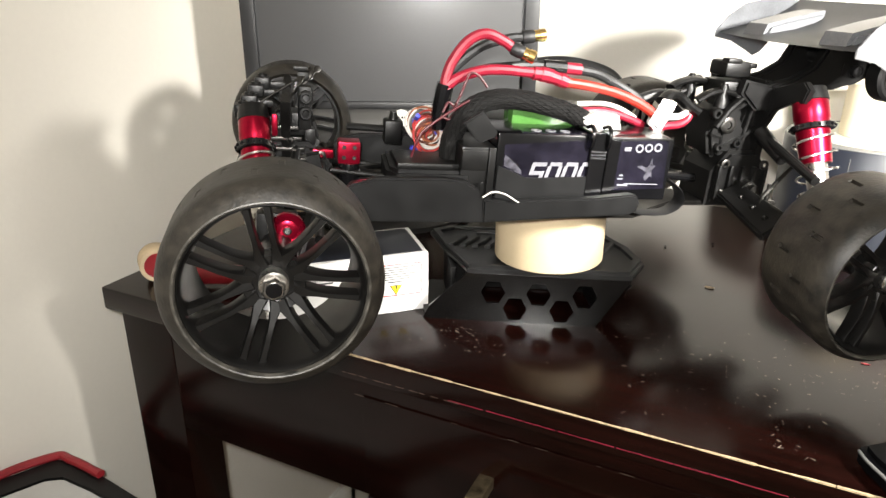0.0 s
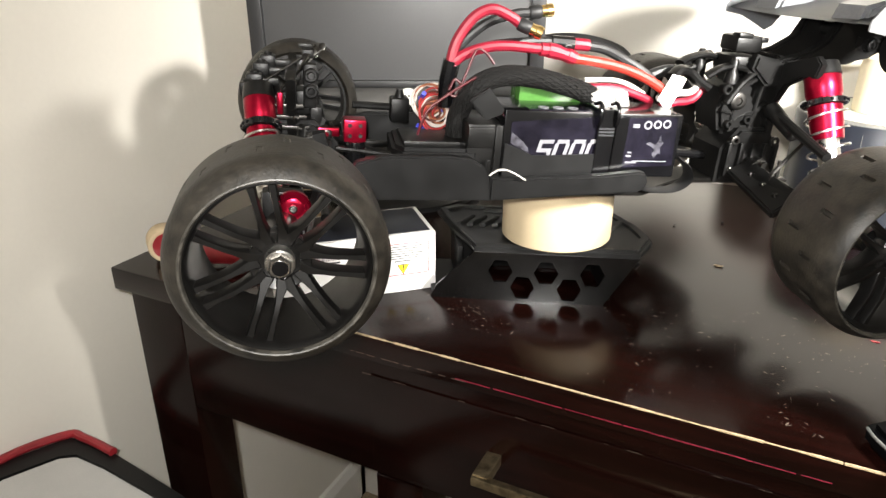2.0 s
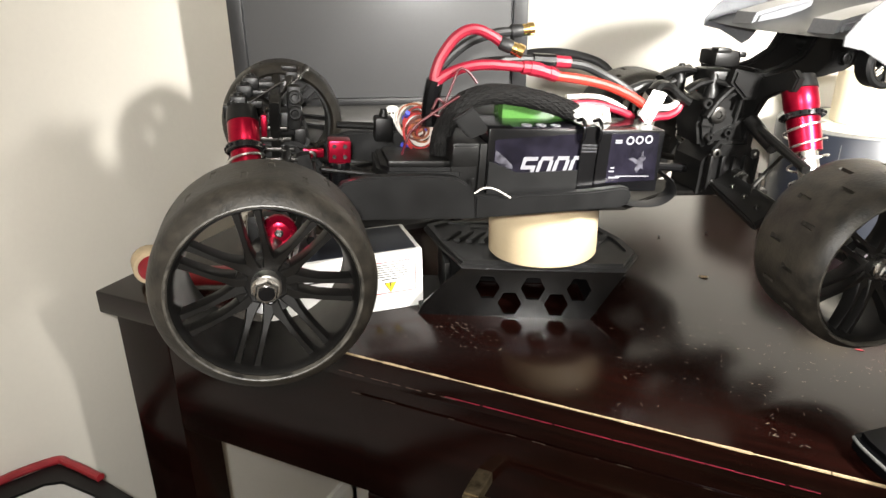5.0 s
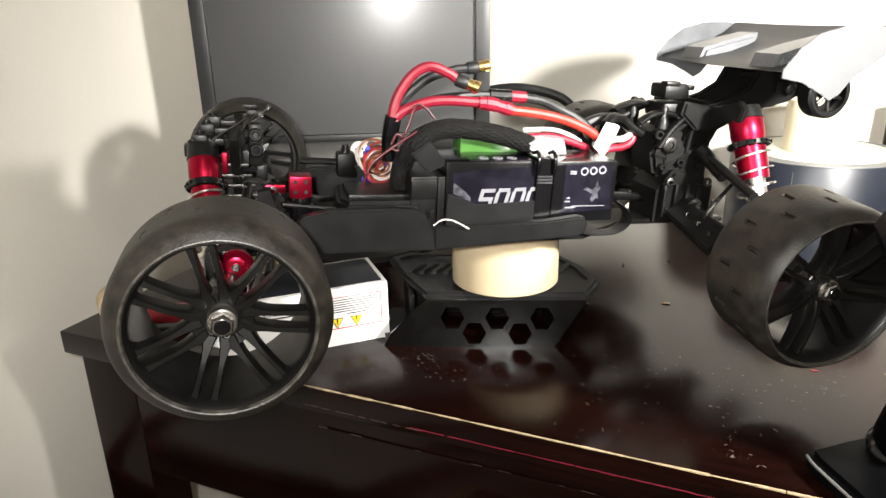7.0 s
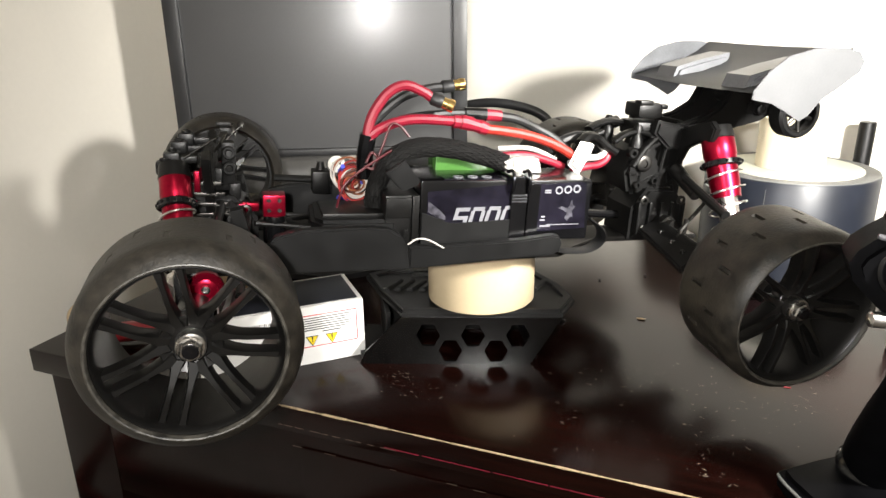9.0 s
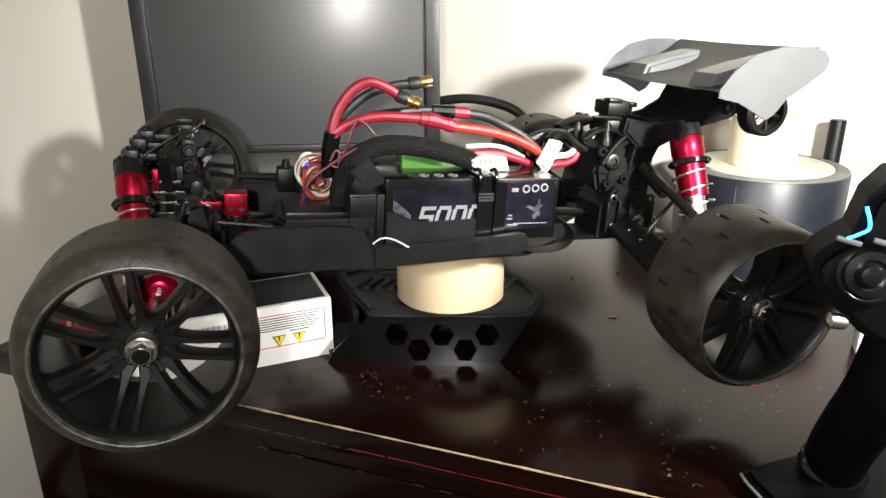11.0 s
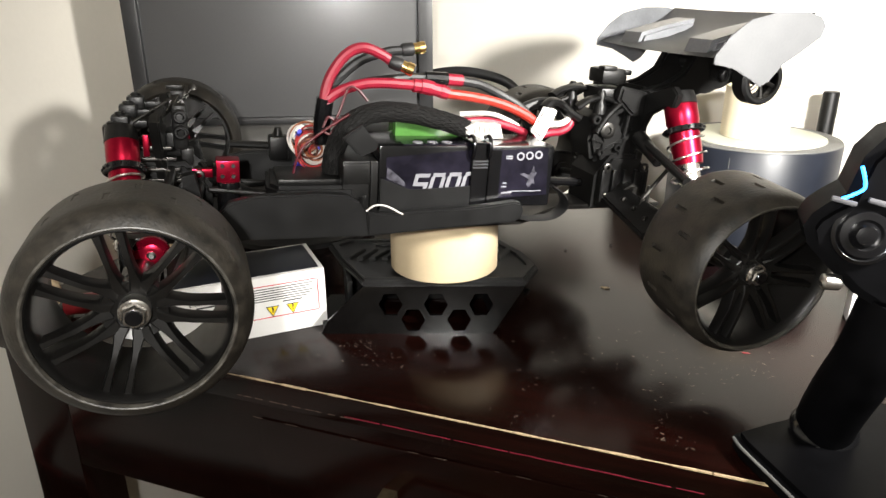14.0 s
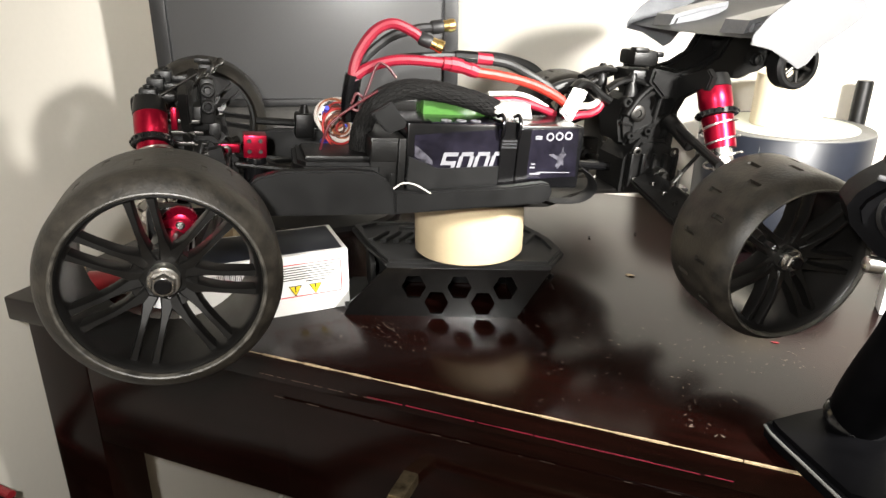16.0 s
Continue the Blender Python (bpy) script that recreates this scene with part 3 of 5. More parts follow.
# loop-shaped body post feet
bm = B()
hose(bm, [(-0.128, 0.010, 0.074), (-0.136, 0.012, 0.080), (-0.146, 0.012, 0.082), (-0.156, 0.014, 0.080), (-0.160, 0.018, 0.074)], 0.0026, flat=2.0)
hose(bm, [(-0.116, -0.012, 0.080), (-0.124, -0.014, 0.084), (-0.136, -0.014, 0.087), (-0.146, -0.012, 0.086)], 0.0026, flat=2.0)
hose(bm, [(-0.098, 0.012, 0.072), (-0.106, 0.008, 0.077), (-0.116, 0.004, 0.075), (-0.124, 0.006, 0.069), (-0.132, 0.010, 0.064)], 0.0040, flat=1.5)
cp("post_foot", bm, PLASTIC)
# long rear arm beam down to the hub, and its cross pins
bm = B()
a, b, c, d = Vector((-0.151, 0.026, 0.0062)), Vector((-0.1543, 0.085, -0.0094)), Vector((-0.1732, 0.085, 0.0038)), Vector((-0.17, 0.026, 0.0159))
n = (b - a).cross(d - a).normalized() * 0.007
vs = [[bm.verts.new(q + o) for q in (a, b, c, d)] for o in (Vector((0, 0, 0)), -n if n.y > 0 else n)]
bm.faces.new(vs[0])
bm.faces.new(vs[1])
for i in range(4):
    bm.faces.new((vs[0][i], vs[0][(i + 1) % 4], vs[1][(i + 1) % 4], vs[1][i]))
bmesh.ops.recalc_face_normals(bm, faces=bm.faces)
bmesh.ops.bevel(bm, geom=list(bm.edges), offset=0.0015, segments=2, affect="EDGES")
beam = cp("rear_arm_beam", bm, PLASTIC, car, "black rear suspension beam")
for t in (0.3, 0.55, 0.8):
    q = a.lerp(b, t).lerp(d.lerp(c, t), 0.5)
    bm = B()
    turned(bm, [(-0.002, 0.0022), (0.0012, 0.0022), (0.0015, 0.0017), (0.0015, 0.0011), (0.0, 0.0010)], q, (0, 1, 0.3), 16)
    part("pin", bm, DARKSTEEL, beam)
bm = B()
turned(bm, [(0, 0.0065), (0.0025, 0.0065), (0.003, 0.0055), (0.003, 0.0030), (0.0012, 0.0028)], (-0.152, 0.0185, 0.0575), (0, 1, 0), 20)
rod(bm, (-0.152, 0.0185, 0.0575), (-0.152, 0.0205, 0.0575), 0.0025)
cp("bulkhead_screw", bm, DARKSTEEL)
bm = box(B(), (-0.157, 0.0, 0.0985), (0.022, 0.024, 0.012), 0.003)
box(bm, (-0.168, 0.010, 0.102), (0.006, 0.006, 0.004), 0.001)
box(bm, (-0.152, 0.008, 0.1045), (0.012, 0.010, 0.004), 0.0015)
box(bm, (-0.158, 0.0, 0.084), (0.026, 0.030, 0.012), 0.003)
cp("body_mount_block", bm, PLASTIC)
for (f, l, u0, u1) in ((-0.138, -0.020, 0.060, 0.091), (-0.146, 0.014, 0.070, 0.088)):
    bm = B()
    turned(bm, [(0, 0.0055), (u1 - u0 - 0.012, 0.0050), (u1 - u0 - 0.008, 0.0030), (u1 - u0 - 0.003, 0.0036), (u1 - u0, 0.0022)], (f, l, u0), (0, 0, 1), 14)
    cp("body_post", bm, PLASTIC)
bm = B()
hose(bm, [(-0.1275, -0.020, 0.0745), (-0.1380, -0.020, 0.0792), (-0.1480, -0.020, 0.0838), (-0.1540, -0.020, 0.0842)], 0.0021, flat=1.4)
rod(bm, (-0.1384, -0.020, 0.074), (-0.1384, -0.020, 0.0895), 0.0034, 0.0030, seg=14)
cp("post_arm", bm, PLASTIC)
bm = B()
hose(bm, [(-0.140, 0.022, 0.056), (-0.152, 0.020, 0.072), (-0.172, 0.016, 0.084), (-0.196, 0.018, 0.084)], 0.0024, flat=1.8)
hose(bm, [(-0.125, -0.03, 0.072), (-0.138, -0.032, 0.082), (-0.152, -0.030, 0.086)], 0.0035, flat=2.2)
cp("tower_brace", bm, PLASTIC)
# front shock tower and body-mount column
half = [(0.0, 0.020), (0.024, 0.020), (0.034, 0.040), (0.052, 0.056), (0.055, 0.066), (0.044, 0.070), (0.028, 0.062), (0.012, 0.066), (0.0, 0.066)]
bm = slab(B(), half + [(-x, y) for x, y in half[::-1][1:-1]], 0.006, across_m(0.176), 0.001)
cp("front_shock_tower", bm, PLASTIC, car, "black front shock tower plate")
bm = B()
box(bm, (0.1665, 0.012, 0.056), (0.0095, 0.011, 0.030), 0.003)
box(bm, (0.170, 0.000, 0.044), (0.013, 0.024, 0.016), 0.002)
box(bm, (0.163, 0.010, 0.036), (0.008, 0.010, 0.012), 0.002)
for u in (0.053, 0.0635):
    turned(bm, [(0, 0.0050), (0.002, 0.0048), (0.0024, 0.0042), (0.001, 0.0038), (0.001, 0.0026), (0.0024, 0.0022)], (0.166, 0.0185, u), (0, 1, 0), 18)
cp("body_mount_column", bm, PLASTIC)
for l, f, u, w in ((0.030, 0.204, 0.051, 0.011), (0.018, 0.207, 0.0535, 0.010), (0.004, 0.2035, 0.0575, 0.013), (-0.010, 0.200, 0.0625, 0.010), (-0.022, 0.196, 0.0665, 0.012)):
    bm = box(B(), (f, l, u), (0.011, w, 0.009), 0.0018)
    box(bm, (f - 0.009, l - 0.004, u - 0.002), (0.014, 0.004, 0.005), 0.001)
    turned(bm, [(0, 0.0032), (0.0016, 0.0032), (0.002, 0.0022), (0.0008, 0.002)], (f, l, u + 0.0044), (0, 0, 1), 12)
    cp("tower_cap", bm, PLASTIC)
bm = B()
for k in range(4):
    box(bm, (0.184 - k * 0.002, 0.034 - k * 0.002, 0.046 - k * 0.0075), (0.026, 0.003, 0.0026), 0.0006)
    turned(bm, [(0, 0.0022), (0.003, 0.0022), (0.0035, 0.0012)], (0.178 - k * 0.002, 0.036, 0.046 - k * 0.0075), (0, 1, 0), 10)
cp("steering_bulkhead_ribs", bm, DARKSTEEL)
bm = B()
for a, b in (((0.186, 0.018, 0.054), (0.157, -0.004, 0.080)), ((0.174, 0.016, 0.066), (0.163, -0.004, 0.081)), ((0.196, 0.006, 0.0575), (0.172, -0.004, 0.072))):
    rod(bm, a, b, 0.0009, seg=8)
for f, l, u in ((0.1695, 0.004, 0.0735), (0.1640, 0.001, 0.0765), (0.1580, -0.003, 0.0800), (0.163, -0.003, 0.0745)):
    closed_turn(bm, [(-0.0012, 0.0014), (-0.0008, 0.0026), (0.0008, 0.0026), (0.0012, 0.0014)], (f, l, u), (0.3, 1, 0.4), 12)
cp("sway_bar", bm, DARKSTEEL)
bm = box(B(), (0.168, 0.000, 0.0755), (0.008, 0.008, 0.006), 0.0015)
box(bm, (0.1695, 0.000, 0.0805), (0.010, 0.004, 0.003), 0.0008)
cp("top_clip", bm, PLASTIC)


def shock(top, low, r, label, red_part=0.42):
    """A red aluminium shock with cap, collar, spring and steel shaft."""
    top, low = Vector(top), Vector(low)
    d = low - top
    n = d.length
    ax = d.normalized()
    bm = B()
    closed_turn(bm, [(0.0, r * 0.93), (0.002, r), (n * red_part * 0.45, r), (n * red_part * 0.45 + 0.001, r * 0.95), (n * red_part, r * 0.92), (n * red_part + 0.012, r * 0.86)], top, ax, 28)
    s = cp("shock_absorber", bm, RED, car, label)
    bm = B()
    closed_turn(bm, [(-0.0065, r * 0.7), (-0.0058, r * 0.92), (-0.002, r * 0.98), (0.0035, r * 1.04), (0.0045, r * 0.95)], top, ax, 24)
    part("shock_cap", bm, PLASTIC, s, "black shock cap")
    bm = B()
    k = n * red_part * 0.62
    closed_turn(bm, [(k - 0.0028, r * 1.10), (k - 0.002, r * 1.22), (k + 0.0015, r * 1.22), (k + 0.0022, r * 1.08)], top, ax, 24)
    for i in range(18):
        a = 2 * math.pi * i / 18
        q = ax.orthogonal().normalized()
        q2 = ax.cross(q)
        c = top + ax * (k - 0.0003) + (q * math.cos(a) + q2 * math.sin(a)) * r * 1.23
        box(bm, c, (0.0013, 0.0013, 0.0018), 0)
    part("spring_collar", bm, GLOSSBLACK, s)
    bm = B()
    q = ax.orthogonal().normalized()
    q2 = ax.cross(q)
    turns = 4.5
    pts = [top + ax * (k + 0.003 + (n - k - 0.008) * i / 66) + (q * math.cos(turns * 2 * math.pi * i / 66) + q2 * math.sin(turns * 2 * math.pi * i / 66)) * r * 1.12 for i in range(67)]
    hose(bm, pts, 0.00085, seg=6, steps=2)
    part("spring", bm, STEEL, s, "bright steel coil spring")
    bm = B()
    closed_turn(bm, [(n * red_part + 0.010, r * 0.62), (n * 0.86, r * 0.60), (n * 0.88, r * 1.0), (n * 0.94, r * 0.95), (n, r * 0.45)], top, ax, 20)
    part("shock_shaft", bm, STEEL, s)
    return s


shock((-0.1925, 0.050, 0.0855), (-0.1965, 0.087, 0.008), 0.0122, "red anodised rear shock absorber", 0.43)
shock((-0.1925, -0.050, 0.0895), (-0.1965, -0.087, 0.012), 0.0122, "red anodised rear shock absorber", 0.43)
shock((0.1985, 0.048, 0.0555), (0.193, 0.090, -0.006), 0.0096, "red anodised front shock absorber", 0.46)
shock((0.1985, -0.052, 0.044), (0.193, -0.090, -0.010), 0.0096, "red anodised front shock absorber", 0.46)


def arms(f, hub_f, hub_l, hub_u, spread, lower=True):
    """Lower wishbone, camber link, drive axle and hub carrier on both sides."""
    for s in (1, -1):
        bm = B()
        for df in (-spread, spread):
            slab(bm, [(0, -0.0055), (1, -0.0042), (1, 0.0042), (0, 0.0055)], 0.009, Matrix.Translation((f + df, s * 0.024, -0.006)) @ Matrix(((hub_f - f - df * 0.55, -0.3, 0, 0), (s * (hub_l - 0.024 - 0.012), 1.0 * s, 0, 0), (hub_u - 0.012, 0, 1, 0), (0, 0, 0, 1))))
        for t in (0.35, 0.7):
            rod(bm, (f - spread * (1 - 0.45 * t) + (hub_f - f) * t, s * (0.024 + (hub_l - 0.036) * t), -0.003 + (hub_u - 0.012) * t), (f + spread * (1 - 0.45 * t) + (hub_f - f) * t, s * (0.024 + (hub_l - 0.036) * t), -0.003 + (hub_u - 0.012) * t), 0.0032, seg=8)
        if lower:
            cp("lower_arm", bm, PLASTIC, car, "black lower suspension arm")
        bm = B()
        box(bm, (hub_f, s * (hub_l - 0.008), hub_u + 0.002), (0.022, 0.012, 0.034), 0.004)
        rod(bm, (hub_f, s * (hub_l - 0.016), hub_u), (hub_f, s * (hub_l + 0.02), hub_u), 0.009, seg=18)
        cp("hub_carrier", bm, PLASTIC)
        bm = B()
        rod(bm, (f, s * 0.020, 0.010), (hub_f, s * (hub_l - 0.01), hub_u), 0.003, seg=10)
        rod(bm, (f, s * 0.018, 0.010), (f, s * 0.034, 0.009), 0.0065, seg=14)
        cp("drive_axle", bm, DARKSTEEL)


arms(-0.172, -0.186, 0.125, -0.007, 0.034, False)
arms(0.180, 0.182, 0.150, 0.006, 0.022)
for s in (1, -1):
    bm = B()
    rod(bm, (-0.179, s * 0.024, 0.0535), (-0.1732, s * 0.10, 0.0358), 0.0034, seg=10)
    rod(bm, (-0.179, s * 0.024, 0.0535), (-0.1796, s * 0.055, 0.0402), 0.0062, 0.0052, seg=12)
    cp("camber_link", bm, PLASTIC)
    bm = B()
    rod(bm, (0.172, s * 0.026, 0.030), (0.176, s * 0.140, 0.024), 0.0030, seg=10)
    rod(bm, (0.155, s * 0.022, 0.020), (0.160, s * 0.142, 0.008), 0.0026, seg=10)
    slab(bm, [(0.150, 0.0), (0.158, 0.004), (0.166, 0.032), (0.158, 0.034)], 0.010, side_m(s * 0.055))
    cp("steering_link", bm, PLASTIC)
    bm = B()
    closed_turn(bm, [(0, 0.004), (0.001, 0.0092), (0.0036, 0.0092), (0.0046, 0.0082), (0.0040, 0.0054), (0.0046, 0.0040), (0.0046, 0.0028)], (0.1765, s * 0.147, 0.0165), (0, s, 0), 28)
    k = cp("pivot_ball_cap", bm, RED, car, "red anodised pivot ball cap")
    bm = B()
    closed_turn(bm, [(0.0035, 0.0024), (0.0054, 0.0022), (0.0060, 0.0014)], (0.1765, s * 0.147, 0.0165), (0, s, 0), 14)
    part("ball_stud", bm, STEEL, k)
    bm = B()
    closed_turn(bm, [(0, 0.005), (0.001, 0.0075), (0.0045, 0.0075), (0.006, 0.004)], (0.176, s * 0.147, -0.008), (0, s, 0), 24)
    cp("pivot_ball_cap", bm, RED, car, "red anodised pivot ball cap")
# servo saver block on its post, and small red fittings
bm = box(B(), (0.1375, 0.030, 0.031), (0.015, 0.015, 0.015), 0.0012)
cp("servo_block", bm, RED, car, "red anodised servo mount block")
for u in (0.028, 0.035):
    for f in (0.134, 0.141):
        cp("servo_screw", rod(B(), (f, 0.037, u), (f, 0.0385, u), 0.0014, seg=8), DARKSTEEL)
bm = B()
closed_turn(bm, [(0, 0.0075), (0.030, 0.0075), (0.034, 0.0068)], (0.1375, 0.034, -0.010), (0, 0, 1), 20)
cp("servo_post", bm, GLOSSBLACK)
for c, z in (((0.158, 0.018, 0.026), (0.022, 0.006, 0.006)), ((0.166, 0.036, 0.006), (0.010, 0.006, 0.010)), ((0.186, 0.036, 0.048), (0.004, 0.004, 0.014)), ((0.150, 0.040, -0.002), (0.010, 0.010, 0.006))):
    cp("red_mount", box(B(), c, z, 0.001), RED)
bm = B()
rod(bm, (0.176, 0.026, 0.021), (0.148, 0.010, 0.030), 0.003, seg=10)
for t in (0.2, 0.5, 0.8):
    p = Vector((0.176, 0.026, 0.021)).lerp(Vector((0.148, 0.010, 0.030)), t)
    closed_turn(bm, [(-0.002, 0.003), (-0.001, 0.0045), (0.001, 0.0045), (0.002, 0.003)], p, (0.83, 0.47, -0.26), 12)
cp("turnbuckle", bm, DARKSTEEL)
# antenna rail and small stop beside the receiver box
bm = B()
rod(bm, (0.135, -0.030, 0.036), (0.085, -0.030, 0.034), 0.0028, seg=10)
box(bm, (0.100, -0.028, 0.034), (0.014, 0.016, 0.018), 0.002)
rod(bm, (0.100, -0.028, 0.043), (0.100, -0.028, 0.049), 0.004, 0.0025, seg=10)
cp("steering_servo", bm, PLASTIC)
# rear driveline under the tower: cups, pins, braces
bm = B()
for f, l, u, r in ((-0.174, 0.030, 0.012, 0.0050), (-0.174, 0.036, 0.012, 0.0035)):
    rod(bm, (f, l - 0.004, u), (f, l + 0.004, u), r, seg=18)
for a, b in (((-0.20, 0.045, 0.036), (-0.172, 0.052, 0.010)), ((-0.172, 0.052, 0.010), (-0.160, 0.066, -0.002)), ((-0.178, 0.05, 0.020), (-0.178, 0.05, -0.006))):
    rod(bm, a, b, 0.0016, seg=8)
cp("outdrive", bm, DARKSTEEL)
bm = B()
hose(bm, [(-0.092, 0.048, 0.022), (-0.103, 0.048, 0.014), (-0.106, 0.047, 0.004), (-0.096, 0.046, -0.004), (-0.076, 0.048, -0.004), (-0.062, 0.05, 0.0)], 0.0013, seg=8, flat=6)
cp("hook_strap", bm, BLACKWIRE, car, "black hook-and-loop strap end")
bm = B()
hose(bm, [(0.052, 0.073, 0.0125), (0.046, 0.074, 0.0165), (0.038, 0.074, 0.0155), (0.027, 0.0735, 0.0095)], 0.0006, seg=6)
cp("white_tie", bm, WHITEWIRE, car, "loose white wire end")

# wing with end plates, mount and wheelie bar
prof = [(-0.183, 0.121), (-0.196, 0.126), (-0.214, 0.1305), (-0.232, 0.137), (-0.247, 0.1455), (-0.258, 0.1545)]
bm = B()
rows = []
for f, u in prof:
    rows.append([bm.verts.new((f - 0.018 * (0.095 - l) / 0.19 + 0.006 * (1 - abs(l) / 0.095) * (f > -0.2), l, u - 0.0012 * math.cos(l / 0.095 * math.pi / 2))) for l in [-0.095 + 0.19 * i / 16 for i in range(17)]])
fs = [bm.faces.new((a[i], a[i + 1], b[i + 1], b[i])) for a, b in zip(rows, rows[1:]) for i in range(16)]
bmesh.ops.solidify(bm, geom=fs, thickness=0.0016)
wing = cp("wing", bm, WINGFILM, car, "smoky grey translucent wing, shade in its colour")
endp = [(-0.180, 0.117), (-0.180, 0.123), (-0.190, 0.136), (-0.204, 0.147), (-0.225, 0.153), (-0.250, 0.1545), (-0.263, 0.152), (-0.268, 0.146), (-0.266, 0.139), (-0.250, 0.127), (-0.238, 0.119), (-0.229, 0.107), (-0.222, 0.103), (-0.212, 0.108), (-0.197, 0.1145)]
bm = slab(B(), endp, 0.0014, side_m(0.0965), 0.0003)
part("end_plate", bm, ENDPLATE, wing, "frosted white end plate with scuffed rim")
# the far plate takes the lit film colour as well
bm = slab(B(), [(f - 0.018, u) for f, u in endp], 0.0014, side_m(-0.0951), 0.0003)
part("end_plate", bm, WINGLIT, wing, "smoky end plate")
# steps: lamplight on their fronts is painted into the film colour
for l0 in (-0.060, 0.045):
    bm = slab(B(), [(f - (0.013 if l0 < 0 else 0.003), u) for f, u in ((-0.186, 0.120), (-0.190, 0.132), (-0.214, 0.1395), (-0.240, 0.146), (-0.240, 0.136), (-0.214, 0.126))], 0.032, side_m(l0 + 0.032), 0.003)
    part("wing_step", bm, WINGLIT, wing, "grey wing step, lamplight in its lighter colour")
for l0 in (0.024, -0.014):
    bm = slab(B(), [(-0.156, 0.082), (-0.158, 0.0925), (-0.178, 0.0895), (-0.198, 0.0955), (-0.213, 0.105), (-0.221, 0.121), (-0.228, 0.1245), (-0.235, 0.130), (-0.254, 0.134), (-0.262, 0.118), (-0.268, 0.104), (-0.252, 0.094), (-0.232, 0.089), (-0.219, 0.084), (-0.198, 0.0775), (-0.185, 0.070), (-0.170, 0.070)], 0.010, side_m(l0), 0.002)
    cp("wing_mount", bm, PLASTIC, car, "black wing mount arm")
bm = B()
rod(bm, (-0.245, 0.026, 0.104), (-0.245, -0.026, 0.104), 0.004, seg=12)
rod(bm, (-0.238, 0.024, 0.112), (-0.238, -0.024, 0.112), 0.006, seg=20)
turned(bm, [(0, 0.0045), (0.002, 0.0045), (0.0026, 0.003), (0.001, 0.0028)], (-0.247, 0.027, 0.104), (0, 1, 0), 14)
for l in (0.022, -0.022):
    slab(bm, [(-0.235, 0.100), (-0.235, 0.110), (-0.275, 0.1075), (-0.280, 0.1025), (-0.275, 0.0975)], 0.006, side_m(l + 0.003), 0.001)
cp("wheelie_bar", bm, PLASTIC, car, "black wheelie bar under the wing")
for l in (0.034, -0.034):
    s = 1 if l > 0 else -1
    bm = B()
    turned(bm, [(-0.008, 0.013), (-0.008, 0.0175), (-0.006, 0.0195), (0.006, 0.0195), (0.008, 0.0175), (0.008, 0.0150), (0.004, 0.0140), (0.0, 0.0145)], (-0.274, l, 0.1025), (0, s, 0), 36)
    w = cp("wheelie_wheel", bm, MATTE, car, "small black wheelie-bar wheel")
    bm = B()
    closed_turn(bm, [(-0.004, 0.0045), (0.0065, 0.0045), (0.0075, 0.0035)], (-0.274, l, 0.1025), (0, s, 0), 16)
    turned(bm, [(0.0075, 0.0152), (0.0085, 0.0148), (0.0085, 0.0138), (0.0070, 0.0136)], (-0.274, l, 0.1025), (0, s, 0), 36)
    for i in range(6):
        a = math.pi * i / 3 + 0.3
        rod(bm, (-0.274 + 0.003 * math.cos(a), l + s * 0.004, 0.1025 + 0.003 * math.sin(a)), (-0.274 + 0.0145 * math.cos(a), l + s * 0.004, 0.1025 + 0.0145 * math.sin(a)), 0.0017, seg=8)
    part("wheelie_rim", bm, DARKSTEEL, w)

# ---- wiring on the car ----


def wire(name, pts, r, material, label="", **k):
    return cp(name, hose(B(), pts, r, **k), material, car, label)


wire("red_lead", [(0.0705, 0.022, 0.074), (0.072, 0.021, 0.080), (0.068, 0.02, 0.093), (0.058, 0.02, 0.107), (0.046, 0.02, 0.1125), (0.033, 0.02, 0.1085), (0.024, 0.02, 0.103)], 0.0036, REDWIRE, "thick red silicone lead")
wire("black_lead", [(0.068, 0.012, 0.076), (0.063, 0.0, 0.085), (0.044, 0.0, 0.102), (0.024, 0.0, 0.109), (0.014, 0.0, 0.1105)], 0.0034, BLACKWIRE, "thick black silicone lead")


def bullet(p, q, label):
    p, q = Vector(p), Vector(q)
    ax = (q - p).normalized()
    bm = B()
    closed_turn(bm, [(0, 0.0040), (0.001, 0.0047), (0.008, 0.0047), (0.009, 0.0042)], p, ax, 18)
    s = cp("plug_sleeve", bm, BLACKWIRE)
    bm = B()
    turned(bm, [(0.0085, 0.0040), (0.0125, 0.0041), (0.013, 0.0046), (0.017, 0.0046), (0.0175, 0.0042), (0.0175, 0.0030), (0.012, 0.0028)], p, ax, 18)
    part("bullet_plug", bm, GOLD, s, label)


bullet((0.027, 0.02, 0.1045), (0.010, 0.024, 0.0985), "gold-plated bullet plug")
bullet((0.014, 0.0, 0.1105), (-0.004, 0.0, 0.1135), "gold-plated bullet plug")
wire("shrink_sleeve", [(0.073, 0.018, 0.046), (0.0735, 0.018, 0.060), (0.0715, 0.02, 0.078)], 0.0060, GLOSSBLACK, "glossy black heat-shrink sleeve")
wire("red_lead", [(0.0715, 0.022, 0.076), (0.064, 0.022, 0.082), (0.050, 0.022, 0.0875), (0.034, 0.022, 0.0895), (0.006, 0.022, 0.0885)], 0.0036, REDWIRE, "thick red silicone lead")
wire("red_shrink", [(0.010, 0.022, 0.0885), (0.0, 0.022, 0.0875), (-0.016, 0.022, 0.0835)], 0.0047, REDWIRE, "wrinkled red heat-shrink joint", steps=5)
wire("red_shrink", [(0.0045, 0.022, 0.0882), (0.0, 0.022, 0.0876), (-0.004, 0.022, 0.0867)], 0.0053, REDWIRE, steps=3)
